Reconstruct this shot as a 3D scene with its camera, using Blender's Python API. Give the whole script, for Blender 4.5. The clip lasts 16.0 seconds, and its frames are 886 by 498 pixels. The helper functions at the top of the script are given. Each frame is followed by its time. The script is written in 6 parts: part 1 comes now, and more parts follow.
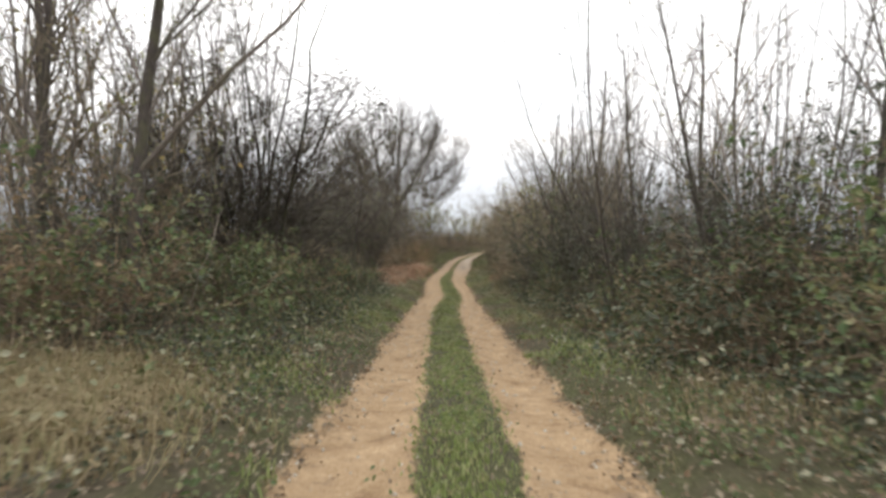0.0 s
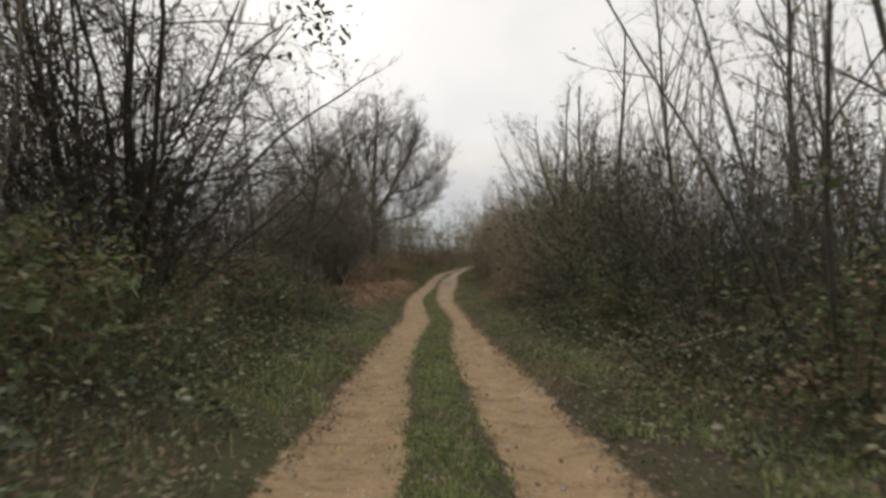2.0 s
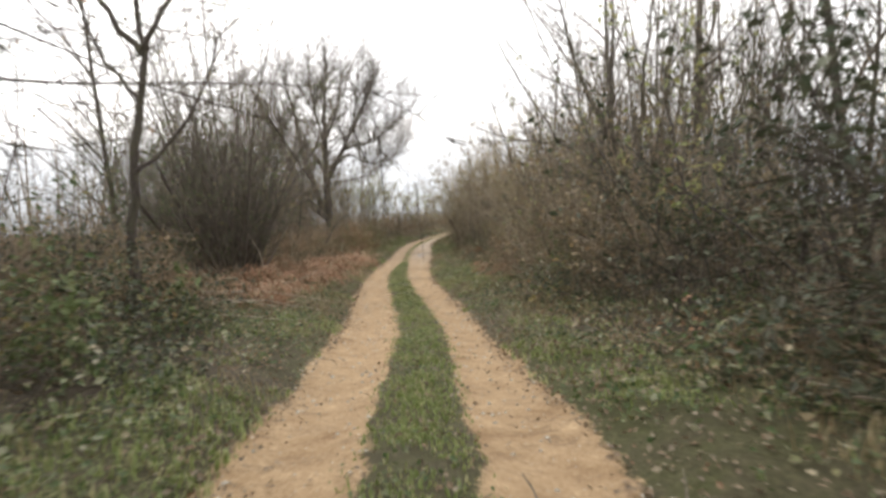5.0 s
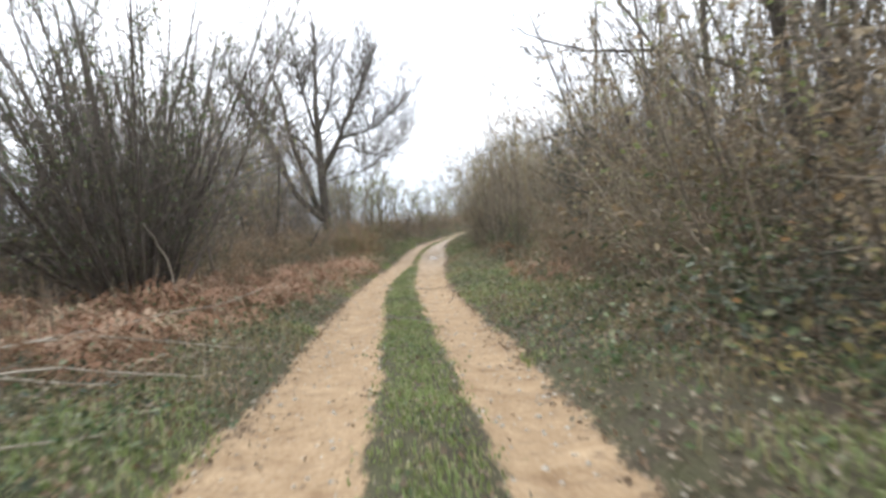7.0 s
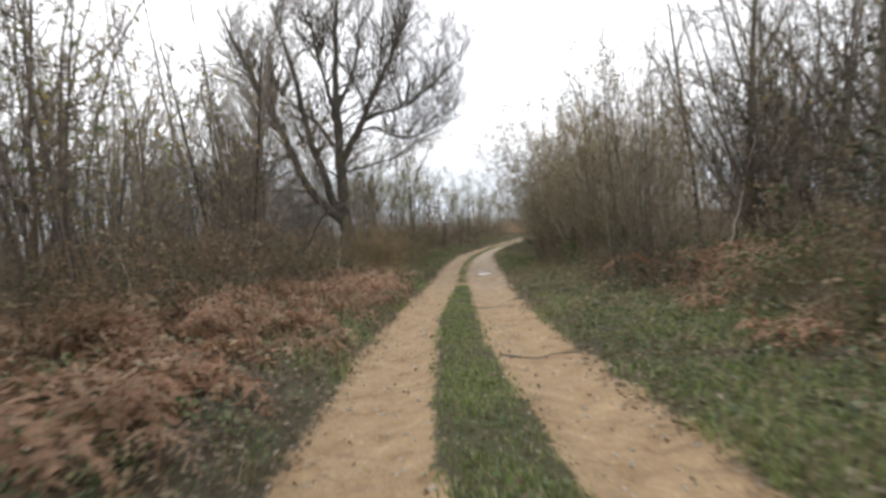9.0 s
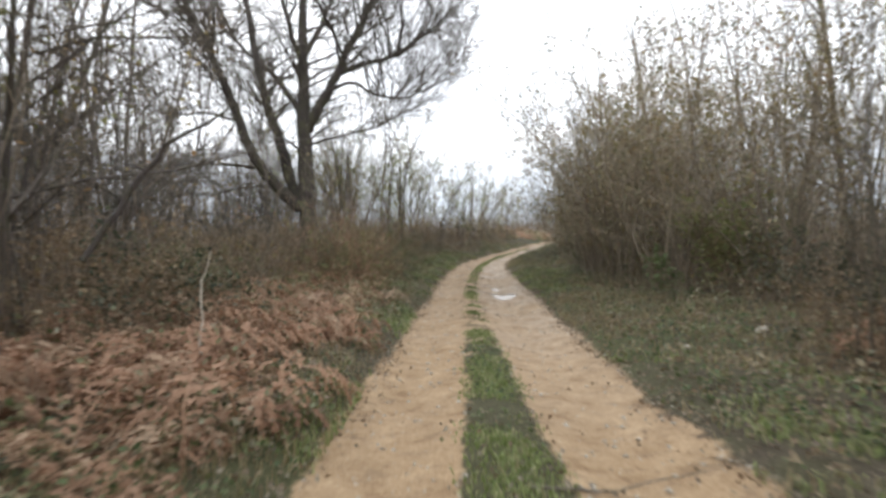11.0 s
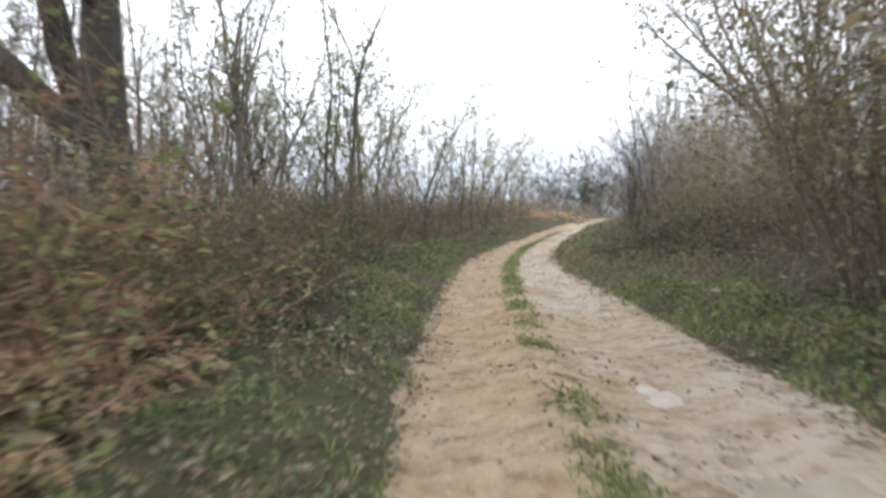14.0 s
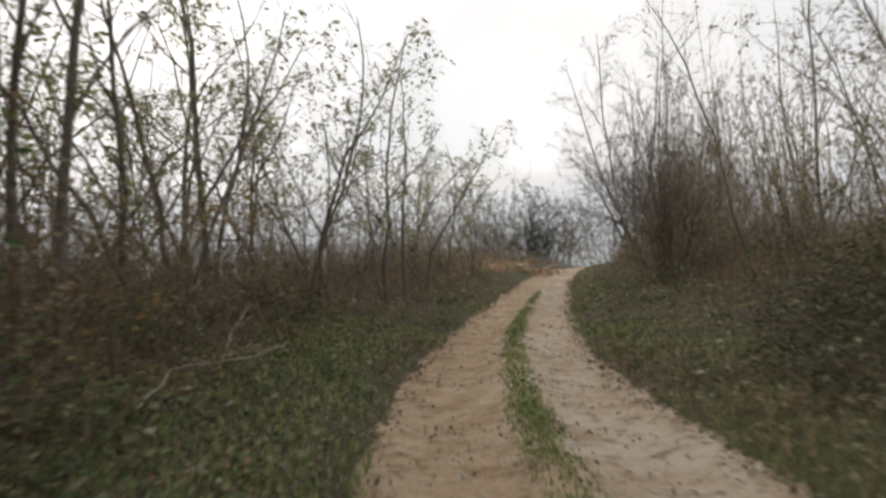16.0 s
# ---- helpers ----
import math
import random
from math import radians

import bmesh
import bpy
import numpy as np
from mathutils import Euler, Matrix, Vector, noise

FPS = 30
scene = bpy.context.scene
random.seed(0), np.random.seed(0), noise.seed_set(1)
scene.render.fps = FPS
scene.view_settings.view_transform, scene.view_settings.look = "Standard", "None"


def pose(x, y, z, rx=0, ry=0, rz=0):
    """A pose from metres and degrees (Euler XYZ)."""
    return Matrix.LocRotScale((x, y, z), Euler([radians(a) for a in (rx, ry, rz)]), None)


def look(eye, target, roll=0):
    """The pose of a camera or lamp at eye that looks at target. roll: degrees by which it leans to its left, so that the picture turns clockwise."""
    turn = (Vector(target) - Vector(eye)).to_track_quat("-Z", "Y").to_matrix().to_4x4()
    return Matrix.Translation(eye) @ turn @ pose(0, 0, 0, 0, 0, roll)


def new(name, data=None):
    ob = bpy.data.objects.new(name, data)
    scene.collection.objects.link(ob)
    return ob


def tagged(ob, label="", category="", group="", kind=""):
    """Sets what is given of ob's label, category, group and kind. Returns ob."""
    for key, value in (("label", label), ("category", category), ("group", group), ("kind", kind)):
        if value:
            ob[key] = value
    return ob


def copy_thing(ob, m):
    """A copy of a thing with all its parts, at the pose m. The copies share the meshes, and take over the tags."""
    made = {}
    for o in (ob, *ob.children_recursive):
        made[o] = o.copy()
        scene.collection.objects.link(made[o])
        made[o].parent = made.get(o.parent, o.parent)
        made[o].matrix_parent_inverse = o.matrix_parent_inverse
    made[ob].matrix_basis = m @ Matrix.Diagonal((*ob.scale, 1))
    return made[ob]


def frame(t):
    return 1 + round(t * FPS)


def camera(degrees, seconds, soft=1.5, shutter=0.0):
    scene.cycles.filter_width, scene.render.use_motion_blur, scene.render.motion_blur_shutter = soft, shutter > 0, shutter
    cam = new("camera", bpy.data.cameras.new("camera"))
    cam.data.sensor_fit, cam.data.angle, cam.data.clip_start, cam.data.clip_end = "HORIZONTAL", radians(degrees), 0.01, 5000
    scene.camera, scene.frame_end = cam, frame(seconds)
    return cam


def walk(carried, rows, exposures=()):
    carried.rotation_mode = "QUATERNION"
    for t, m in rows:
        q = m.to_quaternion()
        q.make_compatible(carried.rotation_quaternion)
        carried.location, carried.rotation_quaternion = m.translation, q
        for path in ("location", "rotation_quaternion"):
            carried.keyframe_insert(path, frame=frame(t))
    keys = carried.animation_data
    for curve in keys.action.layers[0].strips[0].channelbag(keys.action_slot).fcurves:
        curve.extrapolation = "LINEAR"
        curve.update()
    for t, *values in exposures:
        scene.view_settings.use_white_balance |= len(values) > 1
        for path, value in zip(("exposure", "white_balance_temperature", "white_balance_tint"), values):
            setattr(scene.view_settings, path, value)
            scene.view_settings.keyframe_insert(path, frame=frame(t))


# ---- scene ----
cam = camera(72.6, 16.0, soft=3.1, shutter=0.4)
PATH = [
    (0, (0.272, -0.343, 1.338), (0.231, 1.656, 1.326), 1.1),
    (0.5, (0.182, 1.259, 1.279), (0.139, 3.259, 1.283), 2.0),
    (1, (0.156, 2.828, 1.179), (0.107, 4.827, 1.217), 1.6),
    (1.5, (0.108, 4.477, 1.129), (0.078, 6.476, 1.166), 1.2),
    (2, (0.097, 6.07, 0.997), (0.115, 8.069, 1.046), 0.1),
    (2.5, (0.007, 7.574, 0.936), (0.009, 9.574, 0.994), 0.5),
    (3, (-0.093, 9.142, 0.867), (-0.088, 11.141, 0.901), 1.1),
    (3.5, (-0.101, 10.629, 0.827), (-0.085, 12.628, 0.83), 1.5),
    (4, (-0.083, 12.23, 0.842), (-0.051, 14.23, 0.806), 1.6),
    (4.2, (-0.125, 12.878, 0.842), (-0.053, 14.876, 0.803), 1.3),
    (6.3, (0.327, 19.678, 0.362), (0.395, 21.675, 0.297), -5.5),
    (6.5, (0.308, 20.264, 0.371), (0.371, 22.262, 0.308), -5.4),
    (7, (0.237, 22.188, 0.329), (0.317, 24.186, 0.293), -4.7),
    (7.5, (0.126, 24.215, 0.297), (0.144, 26.215, 0.333), -3.1),
    (8, (-0.095, 26.54, 0.289), (-0.071, 28.539, 0.327), -1.7),
    (8.5, (-0.298, 28.803, 0.327), (-0.283, 30.803, 0.351), -2.7),
    (9, (-0.425, 31.15, 0.294), (-0.441, 33.15, 0.299), -3.5),
    (9.2, (-0.448, 32.099, 0.288), (-0.472, 34.099, 0.288), -4.1),
    (11.3, (-0.704, 41.404, 0.413), (-0.711, 43.404, 0.439), -0.3),
    (11.5, (-0.721, 42.266, 0.403), (-0.747, 44.266, 0.433), -0.2),
    (12, (-0.766, 44.548, 0.408), (-0.797, 46.547, 0.429), -0.5),
    (12.5, (-0.783, 46.998, 0.383), (-0.799, 48.998, 0.402), -1.4),
    (13, (-0.85, 49.324, 0.465), (-0.85, 51.324, 0.476), -1.7),
    (13.5, (-0.869, 51.612, 0.477), (-0.826, 53.611, 0.454), -1.5),
    (14, (-0.726, 53.998, 0.492), (-0.661, 55.997, 0.463), -1.6),
    (14.5, (-0.592, 56.377, 0.637), (-0.414, 58.369, 0.678), -1.0),
    (15, (-0.444, 58.905, 0.751), (-0.246, 60.891, 0.885), -3.4),
    (15.5, (-0.247, 61.191, 0.89), (0.012, 63.17, 1.014), -2.9),
    (16, (0.011, 63.371, 0.901), (0.311, 65.343, 1.04), -3.9),
]
EXPOSURES = [(0, 0.35, 6650, 11), (0.5, -0.15, 6700, 11), (1, -0.42, 6900, 11), (1.5, -0.45, 6900, 11), (2.5, -0.45, 6900, 11), (3.0, -0.34, 6850, 11), (3.5, 0.25, 7000, 12), (4.2, 0.4, 7050, 12), (6.5, 0.95, 6050, 10), (7, 0.93, 6050, 10), (8, 0.6, 6230, 10), (9, 0.3, 6380, 11), (11.5, 0.5, 6180, 10), (12.5, 0.48, 6200, 10), (14, 0.74, 5980, 10), (14.5, 0.8, 6300, 11), (15, 0.08, 6600, 11), (15.5, -0.38, 6700, 11), (16, -0.3, 6750, 11)]
walk(cam, [(t, look(eye, target, lean)) for t, eye, target, lean in PATH], EXPOSURES)

# ---------------------------------------------------------------- world
world = bpy.data.worlds.new("overcast_sky")
scene.world = world
world.use_nodes = True
wn, wl = world.node_tree.nodes, world.node_tree.links
bg = wn["Background"]
sky = wn.new("ShaderNodeTexSky")
sky.sky_type, sky.sun_disc = "NISHITA", False
sky.sun_elevation, sky.sun_rotation = radians(38), radians(-25)
sky.air_density, sky.dust_density = 1.0, 4.0
grey = wn.new("ShaderNodeHueSaturation")
grey.inputs["Saturation"].default_value = 0.12
grey.inputs["Value"].default_value = 0.10
wl.new(sky.outputs[0], grey.inputs["Color"])
wco = wn.new("ShaderNodeTexCoord")
cloud = wn.new("ShaderNodeTexNoise")
cloud.inputs["Scale"].default_value, cloud.inputs["Detail"].default_value = 2.2, 5
wl.new(wco.outputs["Generated"], cloud.inputs["Vector"])
cramp = wn.new("ShaderNodeValToRGB")
cramp.color_ramp.elements[0].position, cramp.color_ramp.elements[1].position = 0.3, 0.7
cramp.color_ramp.elements[0].color = (0.72, 0.75, 0.79, 1)
cramp.color_ramp.elements[1].color = (1.0, 1.0, 1.0, 1)
wl.new(cloud.outputs["Fac"], cramp.inputs["Fac"])
wmix = wn.new("ShaderNodeMixRGB")
wmix.inputs["Fac"].default_value = 0.85
wl.new(grey.outputs[0], wmix.inputs[1])
wl.new(cramp.outputs[0], wmix.inputs[2])
wl.new(wmix.outputs[0], bg.inputs[0])
bg.inputs[1].default_value = 1.45

sun = new("sun", bpy.data.lights.new("sun", "SUN"))
sun.data.energy, sun.data.angle, sun.data.color = 0.6, radians(25), (1.0, 0.96, 0.9)
sun.matrix_world = look((-20, 60, 40), (0, 30, 0))


# ---------------------------------------------------------------- materials
def mat_base(name):
    m = bpy.data.materials.new(name)
    m.use_nodes = True
    n, l = m.node_tree.nodes, m.node_tree.links
    return m, n, l, n["Principled BSDF"]


def noise_node(n, l, scale, detail=4, rough=0.6, coord=None):
    x = n.new("ShaderNodeTexNoise")
    x.inputs["Scale"].default_value, x.inputs["Detail"].default_value = scale, detail
    x.inputs["Roughness"].default_value = rough
    if coord is None:
        coord = n.new("ShaderNodeTexCoord").outputs["Object"]
    l.new(coord, x.inputs["Vector"])
    return x


def ramp_node(n, l, fac, stops):
    r = n.new("ShaderNodeValToRGB")
    e = r.color_ramp.elements
    while len(e) < len(stops):
        e.new(0.5)
    for el, (p, c) in zip(e, stops):
        el.position, el.color = p, (*c, 1)
    l.new(fac, r.inputs["Fac"])
    return r


def mix_node(n, l, fac, a, b, mode="MIX"):
    x = n.new("ShaderNodeMixRGB")
    x.blend_type = mode
    for i, v in ((0, fac), (1, a), (2, b)):
        if isinstance(v, (int, float)):
            x.inputs[i].default_value = v
        elif isinstance(v, tuple):
            x.inputs[i].default_value = (*v, 1)
        else:
            l.new(v, x.inputs[i])
    return x


def math_node(n, l, op, a, b=0.0, clamp=False):
    x = n.new("ShaderNodeMath")
    x.operation, x.use_clamp = op, clamp
    for i, v in ((0, a), (1, b)):
        if isinstance(v, (int, float)):
            x.inputs[i].default_value = v
        else:
            l.new(v, x.inputs[i])
    return x


def bump_node(n, l, height, strength, dist, p):
    b = n.new("ShaderNodeBump")
    b.inputs["Strength"].default_value, b.inputs["Distance"].default_value = strength, dist
    l.new(height, b.inputs["Height"])
    l.new(b.outputs[0], p.inputs["Normal"])


def bark(name, dark, light, green=0.0):
    m, n, l, p = mat_base(name)
    geo = n.new("ShaderNodeNewGeometry")
    co = n.new("ShaderNodeTexCoord").outputs["Object"]
    mp = n.new("ShaderNodeMapping")
    mp.inputs["Scale"].default_value = (1, 1, 0.25)
    l.new(co, mp.inputs["Vector"])
    a = noise_node(n, l, 45, 5, 0.7, mp.outputs[0])
    b = noise_node(n, l, 3, 3, 0.6, co)
    r = ramp_node(n, l, a.outputs["Fac"], [(0.3, dark), (0.7, light)])
    v = math_node(n, l, "MULTIPLY_ADD", geo.outputs["Random Per Island"], 0.7)
    v.inputs[2].default_value = 0.65
    c = mix_node(n, l, 1.0, r.outputs[0], v.outputs[0], "MULTIPLY")
    k = ramp_node(n, l, b.outputs["Fac"], [(0.45, (0, 0, 0)), (0.65, (1, 1, 1))])
    g = math_node(n, l, "MULTIPLY", k.outputs[0], green)
    c2 = mix_node(n, l, g.outputs[0], c.outputs[0], (0.12, 0.13, 0.05))
    l.new(c2.outputs[0], p.inputs["Base Color"])
    p.inputs["Roughness"].default_value = 0.9
    bump_node(n, l, a.outputs["Fac"], 0.6, 0.02, p)
    return m


def leaf_mat(name, cols, translucent=0.3, rough=0.6):
    m, n, l, p = mat_base(name)
    geo = n.new("ShaderNodeNewGeometry")
    r = ramp_node(n, l, geo.outputs["Random Per Island"], [((i + 0.5) / len(cols), c) for i, c in enumerate(cols)])
    a = noise_node(n, l, 60, 2)
    v = ramp_node(n, l, a.outputs["Fac"], [(0.2, (0.7, 0.7, 0.7)), (0.8, (1.2, 1.2, 1.2))])
    c = mix_node(n, l, 1.0, r.outputs[0], v.outputs[0], "MULTIPLY")
    l.new(c.outputs[0], p.inputs["Base Color"])
    p.inputs["Roughness"].default_value = rough
    t = n.new("ShaderNodeBsdfTranslucent")
    l.new(c.outputs[0], t.inputs["Color"])
    s = n.new("ShaderNodeMixShader")
    s.inputs[0].default_value = translucent
    l.new(p.outputs[0], s.inputs[1])
    l.new(t.outputs[0], s.inputs[2])
    l.new(s.outputs[0], n["Material Output"].inputs[0])
    return m


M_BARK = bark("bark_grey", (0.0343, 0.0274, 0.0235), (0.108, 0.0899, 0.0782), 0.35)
M_STEM = bark("bark_brown", (0.0748, 0.0616, 0.0484), (0.211, 0.176, 0.136), 0.3)
M_TWIG = bark("twig_brown", (0.138, 0.113, 0.0805), (0.345, 0.282, 0.207))
M_PALE = bark("twig_pale", (0.19, 0.157, 0.112), (0.448, 0.375, 0.28))
M_LIMB = bark("limb_grey_brown", (0.0747, 0.0621, 0.0529), (0.218, 0.184, 0.161), 0.3)
M_DEAD = bark("dead_wood", (0.25, 0.21, 0.16), (0.5, 0.44, 0.35))
M_RED = bark("cane_rust", (0.203, 0.115, 0.0743), (0.446, 0.277, 0.176))
M_CANE = bark("cane_tan", (0.138, 0.092, 0.0575), (0.299, 0.218, 0.138))
L_GREEN = leaf_mat("leaves_green", [(0.0788, 0.126, 0.044), (0.121, 0.17, 0.0624), (0.193, 0.231, 0.108), (0.265, 0.243, 0.113), (0.103, 0.145, 0.0563)])
L_DARK = leaf_mat("leaves_dark_green", [(0.045, 0.0606, 0.0303), (0.064, 0.0847, 0.0432), (0.0881, 0.105, 0.0571), (0.16, 0.169, 0.111), (0.0562, 0.0606, 0.0346)], 0.2)
L_OLIVE = leaf_mat("leaves_olive_yellow", [(0.234, 0.212, 0.0882), (0.321, 0.27, 0.11), (0.424, 0.337, 0.131), (0.307, 0.204, 0.0954), (0.204, 0.198, 0.0882), (0.365, 0.22, 0.11)], 0.6)
L_WITHER = leaf_mat("leaves_withered", [(0.301, 0.208, 0.124), (0.223, 0.19, 0.105), (0.379, 0.269, 0.158), (0.167, 0.14, 0.085), (0.469, 0.367, 0.223), (0.246, 0.178, 0.105)])
L_RUSTY = leaf_mat("leaves_rusty", [(0.46, 0.259, 0.151), (0.374, 0.23, 0.144), (0.546, 0.359, 0.216), (0.245, 0.245, 0.115), (0.316, 0.245, 0.144)])
L_PALE = leaf_mat("leaves_pale", [(0.22, 0.21, 0.13), (0.3, 0.27, 0.17), (0.18, 0.15, 0.085), (0.34, 0.28, 0.16)], 0.6)
L_LITTER = leaf_mat("fallen_leaves", [(0.21, 0.153, 0.098), (0.291, 0.222, 0.152), (0.145, 0.113, 0.0844), (0.356, 0.304, 0.217), (0.178, 0.139, 0.0892), (0.242, 0.161, 0.098)], 0.1, 0.8)
L_BRUSH = leaf_mat("brush_brown", [(0.197, 0.147, 0.105), (0.267, 0.207, 0.144), (0.139, 0.107, 0.0796), (0.313, 0.224, 0.151), (0.22, 0.184, 0.117)], 0.1, 0.85)
L_BRIGHT = leaf_mat("leaves_bright", [(0.30, 0.32, 0.20), (0.38, 0.36, 0.26), (0.22, 0.26, 0.12), (0.42, 0.36, 0.24)])
L_MIXED = leaf_mat("leaves_mixed", [(0.194, 0.208, 0.117), (0.299, 0.268, 0.14), (0.389, 0.291, 0.172), (0.254, 0.254, 0.156), (0.448, 0.399, 0.218), (0.314, 0.215, 0.133)])
L_LIGHT = leaf_mat("leaves_yellow_green", [(0.26, 0.30, 0.12), (0.34, 0.36, 0.16), (0.42, 0.38, 0.17), (0.20, 0.24, 0.09)], 0.55)
L_GRASS = leaf_mat("grass_green", [(0.188, 0.242, 0.072), (0.256, 0.323, 0.107), (0.336, 0.39, 0.149), (0.484, 0.444, 0.242), (0.228, 0.277, 0.0924), (0.269, 0.337, 0.114)], 0.3)
L_DRY = leaf_mat("grass_dry", [(0.34, 0.27, 0.15), (0.44, 0.36, 0.21), (0.24, 0.18, 0.1), (0.3, 0.28, 0.14)], 0.25, 0.8)


def bracken_mat():
    m, n, l, p = mat_base("bracken_rust")
    info = n.new("ShaderNodeObjectInfo")
    r = ramp_node(n, l, info.outputs["Random"], [(0.08, (0.27, 0.16, 0.1)), (0.3, (0.40, 0.235, 0.146)), (0.5, (0.47, 0.295, 0.192)), (0.7, (0.32, 0.205, 0.13)), (0.9, (0.52, 0.38, 0.26))])
    a = noise_node(n, l, 22, 4)
    v = ramp_node(n, l, a.outputs["Fac"], [(0.3, (0.6, 0.55, 0.5)), (0.7, (1.15, 1.15, 1.15))])
    c = mix_node(n, l, 1.0, r.outputs[0], v.outputs[0], "MULTIPLY")
    l.new(c.outputs[0], p.inputs["Base Color"])
    p.inputs["Roughness"].default_value = 0.85
    t = n.new("ShaderNodeBsdfTranslucent")
    l.new(c.outputs[0], t.inputs["Color"])
    sh = n.new("ShaderNodeMixShader")
    sh.inputs[0].default_value = 0.3
    l.new(p.outputs[0], sh.inputs[1])
    l.new(t.outputs[0], sh.inputs[2])
    l.new(sh.outputs[0], n["Material Output"].inputs[0])
    return m


L_RUST = bracken_mat()


def ground_material():
    m, n, l, p = mat_base("earth_track")
    co = n.new("ShaderNodeTexCoord").outputs["Object"]
    at = n.new("ShaderNodeAttribute")
    at.attribute_name = "bare"
    ag = n.new("ShaderNodeAttribute")
    ag.attribute_name = "green"
    apu = n.new("ShaderNodeAttribute")
    apu.attribute_name = "wet"
    fine = noise_node(n, l, 28, 8, 0.7, co)
    mid = noise_node(n, l, 3.2, 6, 0.65, co)
    big = noise_node(n, l, 0.5, 3, 0.5, co)
    peb = n.new("ShaderNodeTexVoronoi")
    peb.inputs["Scale"].default_value = 38
    l.new(co, peb.inputs["Vector"])
    sand = ramp_node(n, l, fine.outputs["Fac"], [(0.25, (0.26, 0.175, 0.098)), (0.5, (0.385, 0.275, 0.165)), (0.75, (0.51, 0.39, 0.255))])
    tone = ramp_node(n, l, mid.outputs["Fac"], [(0.3, (0.6, 0.53, 0.47)), (0.45, (0.93, 0.9, 0.87)), (0.56, (1.02, 1.0, 0.98)), (0.68, (1.22, 1.22, 1.22))])
    sand2 = mix_node(n, l, 1.0, sand.outputs[0], tone.outputs[0], "MULTIPLY")
    chalk = ramp_node(n, l, big.outputs["Fac"], [(0.3, (0.25, 0.25, 0.25)), (0.55, (1, 1, 1))])
    broken = ramp_node(n, l, mid.outputs["Fac"], [(0.34, (0.3, 0.3, 0.3)), (0.58, (1, 1, 1))])
    chm = math_node(n, l, "MULTIPLY", chalk.outputs[0], broken.outputs[0])
    chf = math_node(n, l, "MULTIPLY", chm.outputs[0], apu.outputs["Fac"])
    sand3a = mix_node(n, l, chf.outputs[0], sand2.outputs[0], (0.5, 0.425, 0.35))
    alg = n.new("ShaderNodeAttribute")
    alg.attribute_name = "debris"
    smp = n.new("ShaderNodeMapping")
    smp.inputs["Scale"].default_value = (1.4, 2.3, 1)
    l.new(co, smp.inputs["Vector"])
    streak = noise_node(n, l, 3.6, 8, 0.75, smp.outputs[0])
    skr = ramp_node(n, l, streak.outputs["Fac"], [(0.52, (0, 0, 0)), (0.62, (1, 1, 1))])
    skf = math_node(n, l, "MULTIPLY", skr.outputs[0], alg.outputs["Fac"])
    sand3 = mix_node(n, l, skf.outputs[0], sand3a.outputs[0], (0.17, 0.12, 0.08))
    soil = ramp_node(n, l, fine.outputs["Fac"], [(0.3, (0.035, 0.028, 0.02)), (0.55, (0.085, 0.068, 0.048)), (0.8, (0.18, 0.145, 0.105))])
    moss = ramp_node(n, l, fine.outputs["Fac"], [(0.3, (0.045, 0.05, 0.02)), (0.7, (0.11, 0.12, 0.048))])
    gm = math_node(n, l, "MULTIPLY_ADD", mid.outputs["Fac"], 1.6)
    gm.inputs[2].default_value = -0.8
    gsum = math_node(n, l, "ADD", gm.outputs[0], ag.outputs["Fac"], True)
    side = mix_node(n, l, gsum.outputs[0], soil.outputs[0], moss.outputs[0])
    e1 = math_node(n, l, "MULTIPLY_ADD", fine.outputs["Fac"], 0.9)
    e1.inputs[2].default_value = -0.45
    e2 = math_node(n, l, "MULTIPLY_ADD", mid.outputs["Fac"], 1.1)
    e2.inputs[2].default_value = -0.55
    es = math_node(n, l, "ADD", e1.outputs[0], e2.outputs[0])
    em = math_node(n, l, "ADD", es.outputs[0], at.outputs["Fac"])
    mask = ramp_node(n, l, em.outputs[0], [(0.38, (0, 0, 0)), (0.60, (1, 1, 1))])
    col = mix_node(n, l, mask.outputs[0], side.outputs[0], sand3.outputs[0])
    l.new(col.outputs[0], p.inputs["Base Color"])
    p.inputs["Roughness"].default_value = 0.95
    p.inputs["Specular IOR Level"].default_value = 0.2
    h = mix_node(n, l, 0.4, fine.outputs["Fac"], peb.outputs["Distance"])
    bump_node(n, l, h.outputs[0], 0.7, 0.03, p)
    return m


M_EARTH = ground_material()


# ---------------------------------------------------------------- plan of the track
TRACK_Y = [-40, -20, 0, 6, 11, 19, 24, 28, 33, 40, 47, 52, 57, 61, 65, 68, 72, 77, 84, 92, 100, 115, 140]
TRACK_X = [0.8, 0.6, 0.42, 0.33, 0.19, 0.03, 0.06, 0.02, -0.2, -0.3, -0.1, 0.2, 0.45, 0.62, 0.88, 1.15, 2.05, 4.05, 6.65, 10.2, 14.2, 24, 42]
LEVEL_Y = [-300, -20, 0, 5, 10, 15, 20, 28, 38, 45, 53, 58, 63, 70, 78, 85, 92, 100, 112, 160, 400]
LEVEL_Z = [3, 0.8, 0.03, -0.2, -0.43, -0.52, -0.68, -0.93, -0.95, -0.93, -0.87, -0.65, -0.40, -0.02, 0.55, 1.05, 1.5, 1.85, 1.9, 0.2, -4]
HALF_Y = [0, 8, 12, 15, 18, 26, 30, 34, 45, 55, 62, 66, 75, 85, 100]
